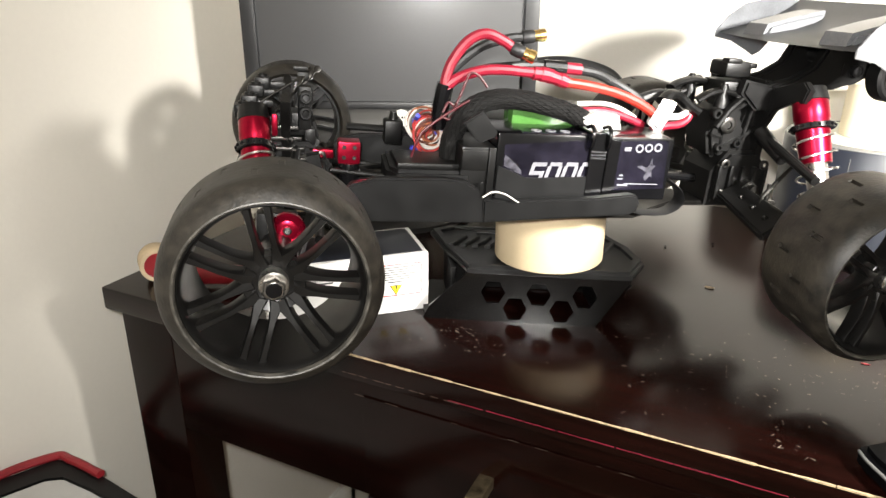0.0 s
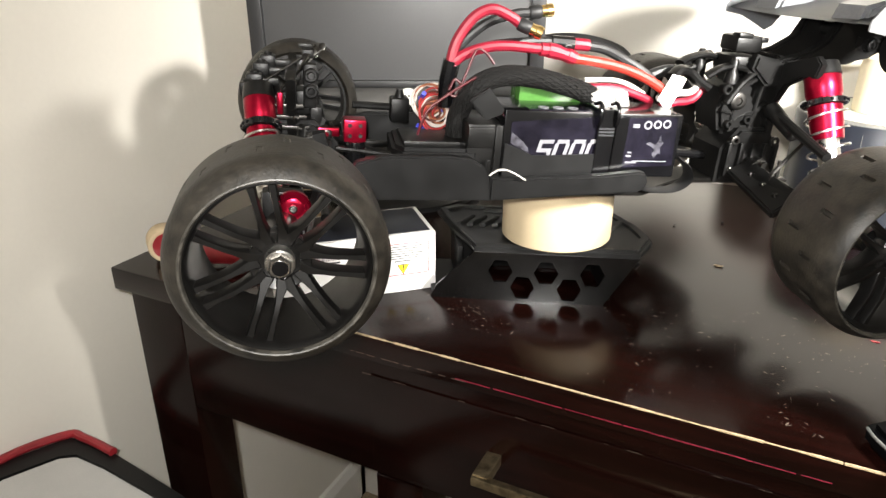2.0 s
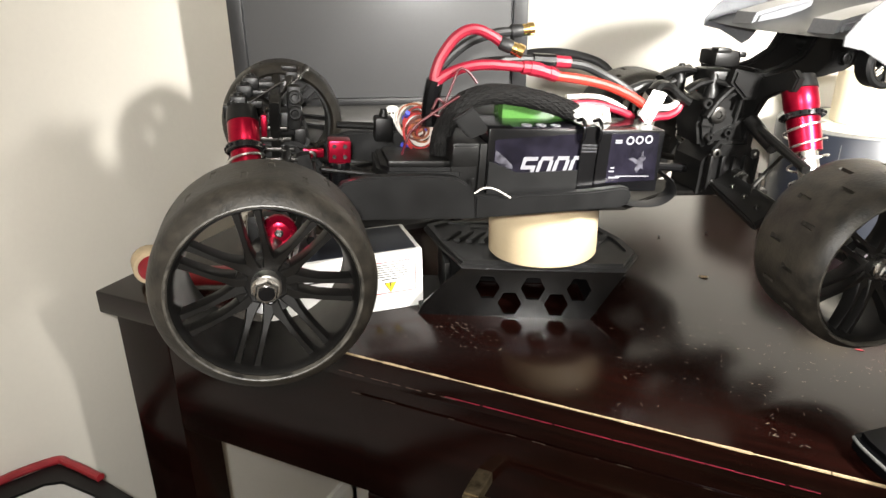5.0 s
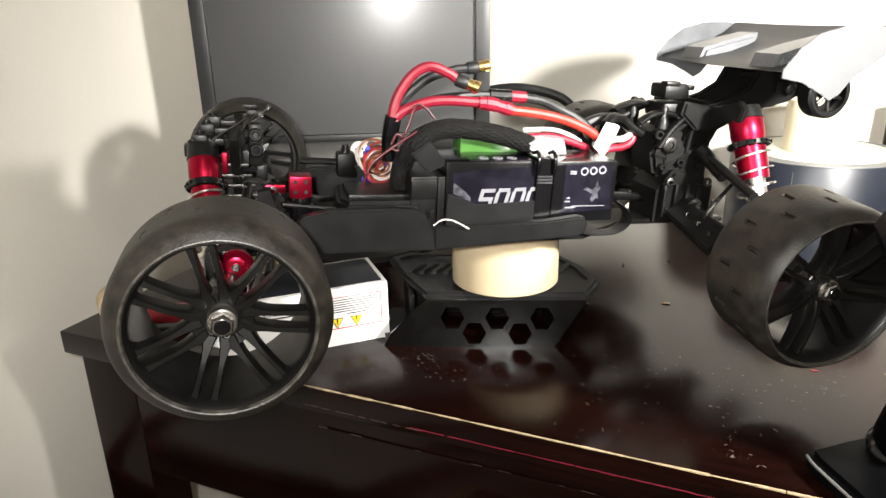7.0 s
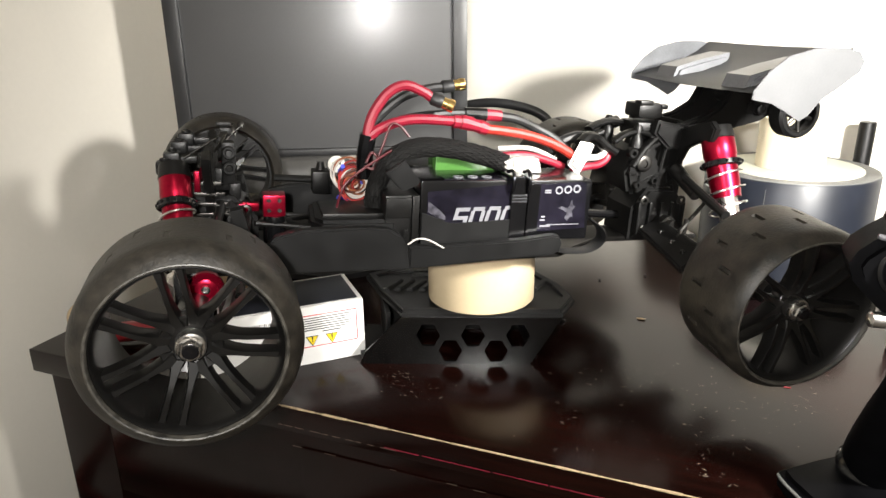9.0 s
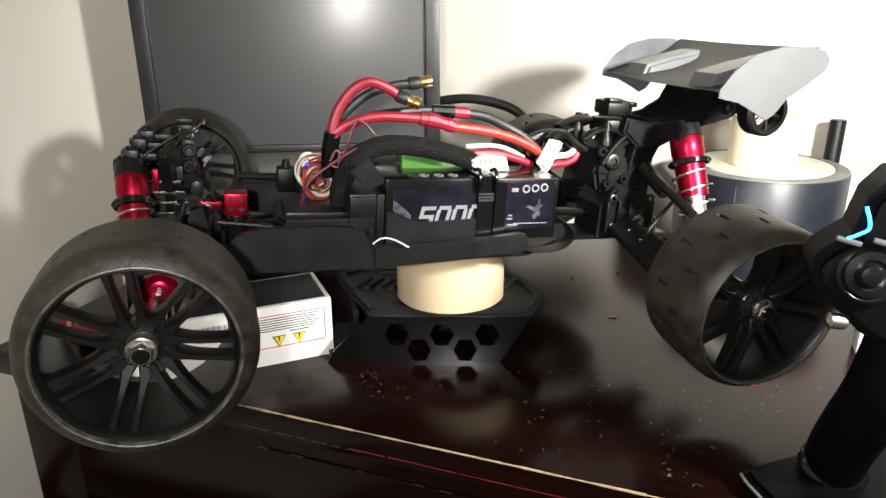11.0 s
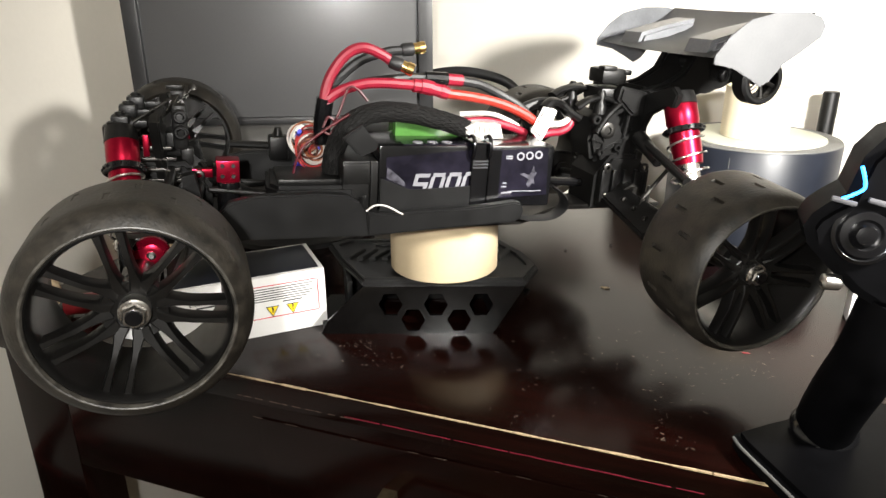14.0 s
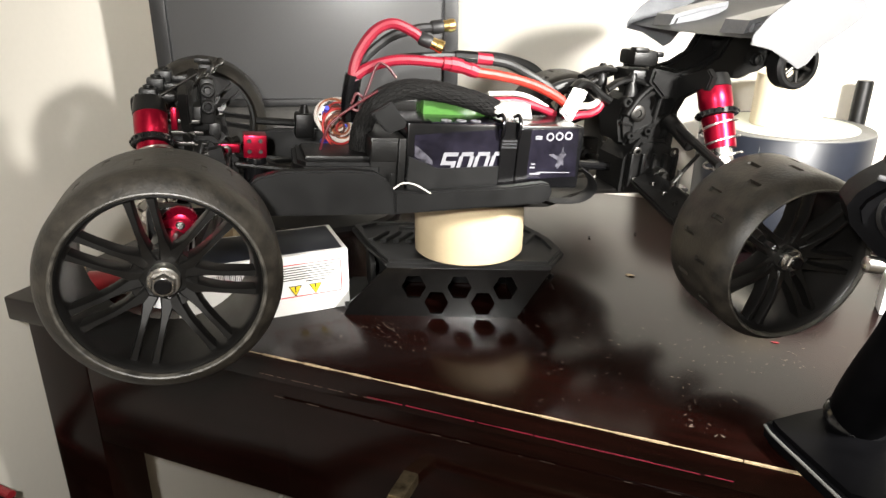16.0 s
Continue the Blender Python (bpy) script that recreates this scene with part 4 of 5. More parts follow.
wire("red_shrink", [(-0.010, 0.022, 0.0853), (-0.013, 0.022, 0.0845)], 0.0052, REDWIRE, steps=3)
wire("red_lead", [(-0.014, 0.022, 0.0835), (-0.034, 0.021, 0.0815), (-0.056, 0.02, 0.0775), (-0.076, 0.02, 0.0705), (-0.090, 0.02, 0.0625), (-0.094, 0.02, 0.056)], 0.0036, ORANGEWIRE, "thick orange-red silicone lead")
wire("black_lead", [(0.050, 0.010, 0.085), (0.035, 0.004, 0.0885), (0.004, 0.0, 0.0915), (-0.012, 0.0, 0.0915)], 0.0034, BLACKWIRE)
wire("black_shrink", [(-0.005, 0.0, 0.0915), (-0.022, 0.0, 0.0912)], 0.0050, GLOSSBLACK)
wire("red_shrink", [(-0.020, 0.0, 0.0912), (-0.034, 0.0, 0.0905)], 0.0045, REDWIRE)
wire("black_lead", [(-0.032, 0.0, 0.0902), (-0.048, -0.002, 0.088), (-0.066, -0.004, 0.081), (-0.082, -0.002, 0.073), (-0.096, 0.0, 0.062)], 0.0036, BLACKWIRE)
wire("fan_wire", [(0.060, 0.034, 0.048), (0.066, 0.031, 0.060), (0.062, 0.030, 0.074), (0.057, 0.029, 0.086), (0.051, 0.029, 0.0855), (0.044, 0.030, 0.078)], 0.0009, DARKREDWIRE)
wire("fan_wire", [(0.0955, 0.038, 0.030), (0.093, 0.040, 0.040), (0.088, 0.040, 0.049), (0.074, 0.040, 0.060), (0.058, 0.038, 0.070)], 0.0009, DARKREDWIRE)
wire("fan_wire", [(0.075, 0.034, 0.060), (0.071, 0.032, 0.067), (0.066, 0.032, 0.062), (0.070, 0.034, 0.056), (0.076, 0.034, 0.058)], 0.0009, DARKREDWIRE)
# braided sleeve: wide flat band of ribbed strands
sl = [(0.067, 0.034, 0.018), (0.0685, 0.034, 0.036), (0.0640, 0.033, 0.052), (0.0545, 0.032, 0.0640), (0.0378, 0.031, 0.0705), (0.0168, 0.030, 0.0705), (-0.0050, 0.029, 0.0665), (-0.0215, 0.028, 0.0620), (-0.0345, 0.026, 0.0570)]
slv = wire("braided_sleeve", sl, 0.0066, BRAID, "black braided cable sleeve", seg=14, flat=1.25)
path = smooth_path(sl, 7)
for turn in (1, -1):
    for k in range(15):
        bm = B()
        pts = []
        for i, q in enumerate(path):
            t = (path[min(i + 1, len(path) - 1)] - path[max(i - 1, 0)]).normalized()
            side = Vector((0, 1, 0))
            u = t.cross(side).normalized()
            a = 2 * math.pi * k / 15 + turn * 2 * math.pi * 1.1 * i / len(path)
            lift = 0.99 + 0.03 * math.sin(i * 2.2 + k * 2.1 + turn)
            pts.append(q + side * 0.0081 * lift * math.cos(a) + u * 0.0065 * lift * math.sin(a))
        hose(bm, pts, 0.00055, seg=6, steps=2, flat=1.4)
        part("braid_strand", bm, BRAID, slv)
# coil of servo leads held by blue ties
rngc = random.Random(11)
for i in range(22):
    cc = Vector((0.0830, 0.004, 0.0470)) if i % 2 else Vector((0.0785, 0.012, 0.0400))
    r = 0.0050 + 0.0080 * ((i // 2) % 8) / 7
    ph = rngc.uniform(0, 6.28)
    tilt = Vector((rngc.gauss(0, 0.16), 1, rngc.gauss(0, 0.16))).normalized()
    q = tilt.orthogonal().normalized()
    q2 = tilt.cross(q)
    off = Vector((rngc.gauss(0, 0.0016), (i % 4) * 0.0016, rngc.gauss(0, 0.0016)))
    ecc = rngc.uniform(0.8, 1.15)
    pts = [cc + off + q * r * ecc * math.cos(ph + a * 0.42) + q2 * r * math.sin(ph + a * 0.42) for a in range(16)]
    wire("servo_lead", pts, 0.00078, (COILRED, WHITEWIRE, BROWNWIRE, COILRED, COILORANGE, BROWNWIRE, WHITEWIRE)[i % 7], seg=6, steps=3)
for a, b in (((0.0885, 0.003, 0.048), (0.0885, 0.015, 0.054)), ((0.084, 0.012, 0.027), (0.092, 0.012, 0.031)), ((0.074, 0.010, 0.042), (0.068, 0.012, 0.046))):
    bm = rod(B(), a, b, 0.0017, seg=8)
    box(bm, a, (0.004, 0.004, 0.003), 0.0006)
    cp("zip_tie", bm, BLUETIE, car, "blue zip tie")
# leads at the battery's plug end
wire("white_lead", [(-0.028, 0.016, 0.068), (-0.050, 0.014, 0.0685), (-0.064, 0.013, 0.0655), (-0.078, 0.012, 0.059)], 0.0018, WHITEWIRE)
wire("red_lead", [(-0.028, 0.020, 0.063), (-0.050, 0.018, 0.0635), (-0.070, 0.016, 0.059), (-0.084, 0.014, 0.054)], 0.0030, REDWIRE)
wire("white_lead", [(-0.090, 0.012, 0.056), (-0.1055, 0.010, 0.0600), (-0.1165, 0.009, 0.0610), (-0.1235, 0.006, 0.0650), (-0.1215, 0.000, 0.0700)], 0.0026, WHITEWIRE)
wire("red_lead", [(-0.092, 0.014, 0.050), (-0.1040, 0.012, 0.0535), (-0.1155, 0.010, 0.0545), (-0.1240, 0.008, 0.0585), (-0.1265, 0.006, 0.0655), (-0.122, 0.002, 0.0700)], 0.0030, REDWIRE)
wire("black_lead", [(-0.082, -0.006, 0.066), (-0.0946, -0.005, 0.0725), (-0.1063, -0.005, 0.0750), (-0.1170, -0.005, 0.0715), (-0.1257, -0.005, 0.0640), (-0.131, -0.004, 0.056)], 0.0044, BLACKWIRE)
bm = slab(B(), [(-0.0830, 0.0575), (-0.0914, 0.0760), (-0.1000, 0.0745), (-0.1031, 0.0729), (-0.1013, 0.0678), (-0.0935, 0.0512), (-0.0905, 0.0505)], 0.0012, side_m(0.0255), 0.0004)
slab(bm, [(-0.0850, 0.0580), (-0.0925, 0.0750), (-0.1010, 0.0735), (-0.0925, 0.0530)], 0.0010, side_m(0.0285), 0.0004)
tag = cp("wire_tag", bm, CARD, car, "white folded wire tag", smooth=False)
bm = B()
for k in range(3):
    box(bm, (-0.0945 - k * 0.0016, 0.0287, 0.0715 - k * 0.0035), (0.0030, 0.0003, 0.0009), 0)
part("small_print", bm, GREYDASH, tag, smooth=False)
bm = slab(B(), [(-0.0263, 0.0615), (-0.0345, 0.0650), (-0.0534, 0.0640), (-0.0564, 0.0540), (-0.0384, 0.0530), (-0.0276, 0.0570)], 0.012, side_m(0.037), 0.0012)
plug = cp("balance_plug", bm, CLEAR, car, "cloudy white balance plug")
for k in range(5):
    part("plug_ridge", box(B(), (-0.034 - k * 0.0038, 0.0372, 0.0605), (0.0020, 0.0016, 0.0050), 0.0003), CLEAR, plug)
cp("green_pack", box(B(), (-0.003, 0.012, 0.0585), (0.050, 0.022, 0.014), 0.001), GREEN, car, "green shrink-wrapped capacitor pack")

# ---- battery pack in its tray ----
bat = thing("battery_pack", CAR, "black and violet lithium battery pack strapped in the tray", "battery")
part("case", box(B(), (-0.0235, 0.035, 0.0305), (0.129, 0.046, 0.045), 0.0022), GLOSSBLACK, bat)
part("side_label", slab(B(), [(0.036, 0.013), (0.036, 0.045), (-0.030, 0.0505), (-0.030, 0.013)], 0.0004, side_m(0.0584)), LABEL, bat, "dark violet printed label", smooth=False)
part("end_label", slab(B(), [(-0.047, 0.015), (-0.047, 0.050), (-0.083, 0.0515), (-0.085, 0.017)], 0.0004, side_m(0.0584)), LABEL, bat, "dark violet printed label", smooth=False)
part("top_label", box(B(), (-0.006, 0.050, 0.0532), (0.060, 0.012, 0.0006), 0), LABEL, bat, "dark printed strip", smooth=False)


def block_digit(ch, w, h, t):
    """A squared bold digit from butted strokes, leaning forward."""
    bars = {"5": ((0, h - t, w, h), (0, h * 0.54 + t / 2, t, h - t), (0, h * 0.54 - t / 2, w, h * 0.54 + t / 2), (w - t, t, w, h * 0.54 - t / 2), (0, 0, w, t)),
            "0": ((t * 0.35, h - t, w - t * 0.35, h), (0, t, t, h - t), (w - t, t, w, h - t), (t * 0.35, 0, w - t * 0.35, t))}[ch]
    bm = B()
    for x0, y0, x1, y1 in bars:
        box(bm, ((x0 + x1) / 2, (y0 + y1) / 2, 0.0001), (x1 - x0, y1 - y0, 0.0002), 0)
    for v in bm.verts:
        v.co.x += v.co.y * 0.26
    return bm


for i, ch in enumerate("5000"):
    digit = part("printed_digit", block_digit(ch, 0.0104, 0.0160, 0.0027), SILVERINK, bat, smooth=False)
    digit.matrix_local = plane_m((0.0190 - i * 0.0118, 0.0587, 0.0176 + i * 0.00030), (-1, 0, 0.03), (0, 0, 1))
# wide strap band that hides the lower half of the print, and the clear hinge strap over it
bm = slab(B(), [(0.040, 0.006), (0.040, 0.0310), (0.0365, 0.0300), (0.020, 0.0232), (0.010, 0.0232), (-0.027, 0.0250), (-0.027, 0.006)], 0.0012, side_m(0.0602), 0.0003)
part("lower_band", bm, MATTE, bat, "black sleeve over the lower half")
bm = slab(B(), [(-0.0245, 0.006), (-0.0245, 0.0545), (-0.0365, 0.0550), (-0.0365, 0.006)], 0.0016, side_m(0.0606), 0.0004)
slab(bm, [(-0.0375, 0.006), (-0.0375, 0.0505), (-0.0465, 0.0510), (-0.0465, 0.006)], 0.0014, side_m(0.0602), 0.0004)
box(bm, (-0.030, 0.035, 0.0548), (0.012, 0.050, 0.0016), 0.0004)
part("strap", bm, GLOSSBLACK, bat, "glossy black battery strap")
for f in (-0.0245, -0.0365):
    bm = B()
    hose(bm, [(f, 0.050, 0.0575), (f, 0.058, 0.0595), (f, 0.0625, 0.056), (f, 0.0625, 0.048), (f, 0.060, 0.044)], 0.0014, seg=8)
    part("strap_hoop", bm, GLOSSBLACK, bat)
bm = B()
for i in range(14):
    for j in range(3):
        box(bm, (-0.0255 - i * 0.0008, 0.0608, 0.0425 - j * 0.0022), (0.0004, 0.0004, 0.0012), 0)
part("strap_stitching", bm, GREYDASH, bat, smooth=False)
# ring-shaped marks and unreadable small print
for f, u, r in ((-0.0615, 0.0455, 0.0030), (-0.0685, 0.0460, 0.0030), (-0.0755, 0.0465, 0.0030)):
    bm = B()
    turned(bm, [(0, r), (0.0004, r), (0.0004, r * 0.62), (0, r * 0.62)], (f, 0.0585, u), (0, 1, 0), 24)
    part("printed_ring", bm, SILVERINK, bat, smooth=False)
for f in (0.0125, 0.0020, -0.0085):
    bm = B()
    turned(bm, [(0, 0.0036), (0.0004, 0.0036), (0.0004, 0.0026), (0, 0.0026)], (f, 0.050, 0.0536), (0, 0, 1), 24)
    part("printed_ring", bm, SILVERINK, bat, smooth=False)
bm = B()
for f, u, w in ((-0.053, 0.0455, 0.005), (-0.053, 0.0440, 0.005), (-0.051, 0.026, 0.003), (-0.0505, 0.0235, 0.004), (-0.053, 0.0190, 0.008), (-0.067, 0.0200, 0.026)):
    box(bm, (f, 0.0586, u), (w, 0.0003, 0.0006 if w > 0.02 else 0.0011), 0)
part("small_print", bm, SILVERINK, bat, smooth=False)
bm = B()
slab(bm, [(-0.0700, 0.0225), (-0.0725, 0.0260), (-0.0745, 0.0250), (-0.0735, 0.0300), (-0.0755, 0.0335), (-0.0735, 0.0350), (-0.0725, 0.0390), (-0.0712, 0.0340), (-0.0690, 0.0320), (-0.0655, 0.0335), (-0.0620, 0.0325), (-0.0665, 0.0305), (-0.0692, 0.0285), (-0.0680, 0.0250)], 0.0002, side_m(0.0588))
part("printed_figure", bm, PALEPRINT, bat, "pale mottled print", smooth=False)
bm = B()
slab(bm, [(0.0355, 0.0310), (0.0355, 0.0385), (0.0320, 0.0360), (0.0270, 0.0320), (0.0230, 0.0280), (0.0225, 0.0250), (0.0290, 0.0270)], 0.0002, side_m(0.0588))
part("printed_figure", bm, PALEPRINT, bat, "pale mottled print", smooth=False)
bm = B()
slab(bm, [(0.0650, 0.0575), (0.0525, 0.0660), (0.0500, 0.0635), (0.0410, 0.0520), (0.0425, 0.0490), (0.0521, 0.0450), (0.0560, 0.0470)], 0.0040, side_m(0.056), 0.0010)
part("strap_tail", bm, MATTE, bat, "black fabric strap tail")

# ---- tape roll under the car, its stand, and the box ----
bm = B()
rr, hh = 0.0446, 0.0553
turned(bm, [(0, rr - 0.010), (0, rr - 0.0008), (0.0008, rr), (hh - 0.0008, rr), (hh, rr - 0.0008), (hh, rr - 0.010), (0, rr - 0.010)], (0, 0, 0), (0, 0, 1), 64)
roll = thing("tape_roll", Matrix.Translation((-0.1450, 0.6010, 0.8013)), "cream masking tape roll holding up the car", "tape roll")
part("tape", bm, TAPE, roll)
bm = B()
turned(bm, [(0, rr - 0.0125), (0, rr - 0.0102), (hh, rr - 0.0102), (hh, rr - 0.0125), (0, rr - 0.0125)], (0, 0, 0), (0, 0, 1), 48)
part("core", bm, BEIGE, roll, "cardboard core")

SA = math.atan2(0.048, 0.136)
sx, sn = Vector((math.cos(SA), math.sin(SA), 0)), Vector((math.sin(SA), -math.cos(SA), 0))
ST = Vector((-0.213, 0.581, 0.0))
stand = thing("car_stand", plane_m((ST.x, ST.y, DT), sx, -sn), "black plastic work stand with hexagonal cut-outs", "stand")
# local axes: x along the stand, y away from the viewer, z up
TK, TO = 0.939, Vector((0.0032, -0.0333, 0.0160))
TM = Matrix.Translation(TO) @ Matrix.Scale(TK, 4)
top_out = [(0.002, 0.0), (0.142, 0.0), (0.156, 0.030), (0.148, 0.060), (0.126, 0.100), (-0.026, 0.100), (-0.041, 0.088), (-0.024, 0.048)]
bm = slab(B(), top_out, 0.005, Matrix.Translation((0, 0, 0.0285)), 0.001)
bmesh.ops.transform(bm, matrix=TM, verts=bm.verts)
part("top_plate", bm, STANDBLACK, stand)


def inner(k, cx=0.06, cy=0.05):
    return [(cx + (x - cx) * k, cy + (y - cy) * k) for x, y in top_out]


bm = B()
a, b = inner(0.97), inner(0.90)
n = len(a)
for z0, z1 in ((0.0335, 0.0362),):
    va = [bm.verts.new((x, y, z0)) for x, y in a]
    vb = [bm.verts.new((x, y, z1)) for x, y in a]
    vc = [bm.verts.new((x, y, z1)) for x, y in b]
    vd = [bm.verts.new((x, y, z0)) for x, y in b]
    for i in range(n):
        j = (i + 1) % n
        for p, q in ((va, vb), (vb, vc), (vc, vd)):
            bm.faces.new((p[i], p[j], q[j], q[i]))
bmesh.ops.transform(bm, matrix=TM, verts=bm.verts)
part("raised_rim", bm, STANDBLACK, stand, smooth=False)
for i in range(13):
    bm = slab(B(), [(0, 0), (0.0055, 0), (0.0175, 0.024), (0.012, 0.024)], 0.0040, Matrix.Translation((-0.020 + i * 0.0115, 0.046, 0.0335)), 0.0008)
    bmesh.ops.transform(bm, matrix=TM, verts=bm.verts)
    part("grip_rib", bm, STANDBLACK, stand)
bm = box(B(), (0.065, 0.088, 0.0345), (0.12, 0.008, 0.002), 0.0006)
bmesh.ops.transform(bm, matrix=TM, verts=bm.verts)
part("raised_bar", bm, STANDBLACK, stand)
# upright front panel: a plate with real hexagonal holes, built as strips between the holes
FB = [Vector((-0.031, -0.0335, 0.0)), Vector((0.111, -0.0335, 0.0)), Vector((0.1365, -0.0335, 0.0428)), Vector((0.0051, -0.0335, 0.0428))]


ex = (FB[1] - FB[0]).normalized()
ey = ((FB[3] - FB[0]) - ex * (FB[3] - FB[0]).dot(ex)).normalized()
fm = plane_m(FB[0], ex, ey)
W2 = (FB[1] - FB[0]).length
H2 = (FB[3] - FB[0]).dot(ey)
SK = (FB[3] - FB[0]).dot(ex)
hr = 0.0100
W3 = (FB[2] - FB[3]).length
holes = [(q * (W2 + (W3 - W2) * t) + SK * t, H2 * t) for q, t in ((0.262, 0.62), (0.472, 0.29), (0.535, 0.62), (0.745, 0.29), (0.808, 0.62))]
import_bm = B()
outer = [(0, 0), (W2, 0), (SK + W3, H2), (SK, H2), (0.0050, 0.0110)]


def panel_with_holes(bm, outer, holes, r, depth, m):
    """Triangulates a plate round hexagonal holes and gives it thickness."""
    edges = []
    def loop(pts):
        vs = [bm.verts.new((x, y, 0)) for x, y in pts]
        for i in range(len(vs)):
            edges.append(bm.edges.new((vs[i], vs[(i + 1) % len(vs)])))
    loop(outer)
    for cx, cy in holes:
        loop([(cx + r * math.cos(math.pi / 3 * i), cy + r * 1.12 * math.sin(math.pi / 3 * i)) for i in range(6)])
    out = bmesh.ops.triangle_fill(bm, use_beauty=True, use_dissolve=False, edges=edges)
    fs = [g for g in out["geom"] if isinstance(g, bmesh.types.BMFace)]
    kill = []
    for f in fs:
        c = f.calc_center_median()
        if any(math.hypot(c.x - cx, c.y - cy) < r * 0.80 and all(any(math.hypot(v.co.x - cx, v.co.y - cy) < r * 1.34 for cx, cy in [h]) for v in f.verts for h in [(cx, cy)]) for cx, cy in holes):
            kill.append(f)
    bmesh.ops.delete(bm, geom=kill, context="FACES_ONLY")
    fs = [f for f in bm.faces]
    ext = bmesh.ops.extrude_face_region(bm, geom=fs)
    bmesh.ops.translate(bm, vec=(0, 0, -depth), verts=[g for g in ext["geom"] if isinstance(g, bmesh.types.BMVert)])
    bmesh.ops.transform(bm, matrix=m, verts=bm.verts)
    return bm


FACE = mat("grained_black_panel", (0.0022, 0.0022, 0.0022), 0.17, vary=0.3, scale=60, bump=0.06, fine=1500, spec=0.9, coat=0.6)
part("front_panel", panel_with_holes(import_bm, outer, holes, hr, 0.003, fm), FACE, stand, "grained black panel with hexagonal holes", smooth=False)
bm = B()
slab(bm, [(-0.029, -0.030), (-0.040, 0.006), (-0.034, 0.036), (-0.012, 0.036)], 0.004, Matrix.Identity(4))
box(bm, (0.05, 0.036, 0.0215), (0.135, 0.004, 0.0425), 0.0005)
box(bm, (-0.013, 0.006, 0.0215), (0.004, 0.060, 0.0425), 0.0005, pose(0, 0, 0, 0, 0, 12))
box(bm, (0.112, 0.006, 0.0215), (0.004, 0.060, 0.0425), 0.0005, pose(0, 0, 0, 0, 0, 8))
part("frame", bm, PLASTIC, stand)

# white product box
BA = math.atan2(-0.69, -0.72)
bx, by = Vector((math.cos(BA), math.sin(BA), 0)), Vector((-math.sin(BA), math.cos(BA), 0))
carton = thing("product_box", plane_m((-0.235, 0.557, DT), bx, Vector((-0.69, 0.72, 0))), "white cardboard product box with red-framed warning label", "box")
# local: x along the front face, y back, z down-up by handedness
sgn = 1 if carton.matrix_world.to_3x3().col[2].z > 0 else -1
BL, BD, BH = 0.135, 0.064, 0.052
part("carton", box(B(), (BL / 2, BD / 2, sgn * BH / 2), (BL, BD, BH), 0.0008), CARD, carton)
part("lid_panel", box(B(), (BL / 2, BD / 2, sgn * (BH + 0.0003)), (BL - 0.008, BD - 0.008, 0.0008), 0.0002), FOAMDARK, carton, "dark glossy top panel")


def on_box(bm, x, z, w, h):
    box(bm, (x, -0.0003, sgn * z), (w, 0.0005, h), 0)


bm = B()
for x, z, w, h in ((0.037, 0.0440, 0.060, 0.0006), (0.037, 0.0160, 0.060, 0.0006), (0.0065, 0.030, 0.0006, 0.0275), (0.0675, 0.030, 0.0006, 0.0275)):
    on_box(bm, x, z, w, h)
part("red_frame", bm, REDINK, carton, "thin red rounded frame", smooth=False)
bm = B()
for i in range(6):
    on_box(bm, 0.036 + (i % 3) * 0.001, 0.0415 - i * 0.0021, 0.050 - (i % 3) * 0.003, 0.0006)
on_box(bm, 0.028, 0.0285, 0.016, 0.0008)
for i in range(22):
    on_box(bm, 0.078 + i * 0.0014, 0.040, 0.0004 + 0.0004 * (i % 3 == 0), 0.007)
on_box(bm, 0.092, 0.0345, 0.022, 0.0012)
part("small_print", bm, INK, carton, smooth=False)
for x in (0.0285, 0.0450):
    for k, (mt, e) in enumerate(((INK, 1.0), (YELLOW, 0.82))):
        bm = B()
        r = 0.0062 * e
        vs = [(x + r * math.cos(a), -0.0006 - 0.0003 * k, sgn * (0.0225 + r * math.sin(a))) for a in (-math.pi / 2, math.pi / 6, 5 * math.pi / 6)]
        lo = [bm.verts.new(v) for v in vs]
        hi = [bm.verts.new((v[0], v[1] + 0.0003, v[2])) for v in vs]
        bm.faces.new(lo)
        bm.faces.new(hi)
        for i in range(3):
            bm.faces.new((lo[i], lo[(i + 1) % 3], hi[(i + 1) % 3], hi[i]))
        part("warning_triangle", bm, mt, carton, "yellow warning triangle" if k else "", smooth=False)
    bm = B()
    box(bm, (x, -0.0011, sgn * 0.0238), (0.0011, 0.0003, 0.0034), 0)
    box(bm, (x, -0.0011, sgn * 0.0208), (0.0011, 0.0003, 0.0010), 0)
    part("warning_sign", bm, INK, carton, smooth=False)

# ---- monitor ----
MA = radians(26.2)
mon = thing("monitor", plane_m((-0.3825, 0.756, DT), (math.cos(MA), math.sin(MA), 0), (-math.sin(MA), math.cos(MA), 0)), "dark grey flat computer monitor, switched off", "monitor")
MW, MZ0, MZ1 = 0.322, 0.127, 0.390
bm = B()
fw = 0.016
for c, s in (((-MW / 2 + fw / 2, 0.012, (MZ0 + MZ1) / 2), (fw, 0.024, MZ1 - MZ0)), ((MW / 2 - fw / 2, 0.012, (MZ0 + MZ1) / 2), (fw, 0.024, MZ1 - MZ0)), ((0, 0.012, MZ1 - fw / 2), (MW - 2 * fw, 0.024, fw)), ((0, 0.012, MZ0 + 0.004), (MW - 2 * fw, 0.024, 0.008))):
    box(bm, c, s, 0.002)
part("bezel", bm, BEZEL, mon)
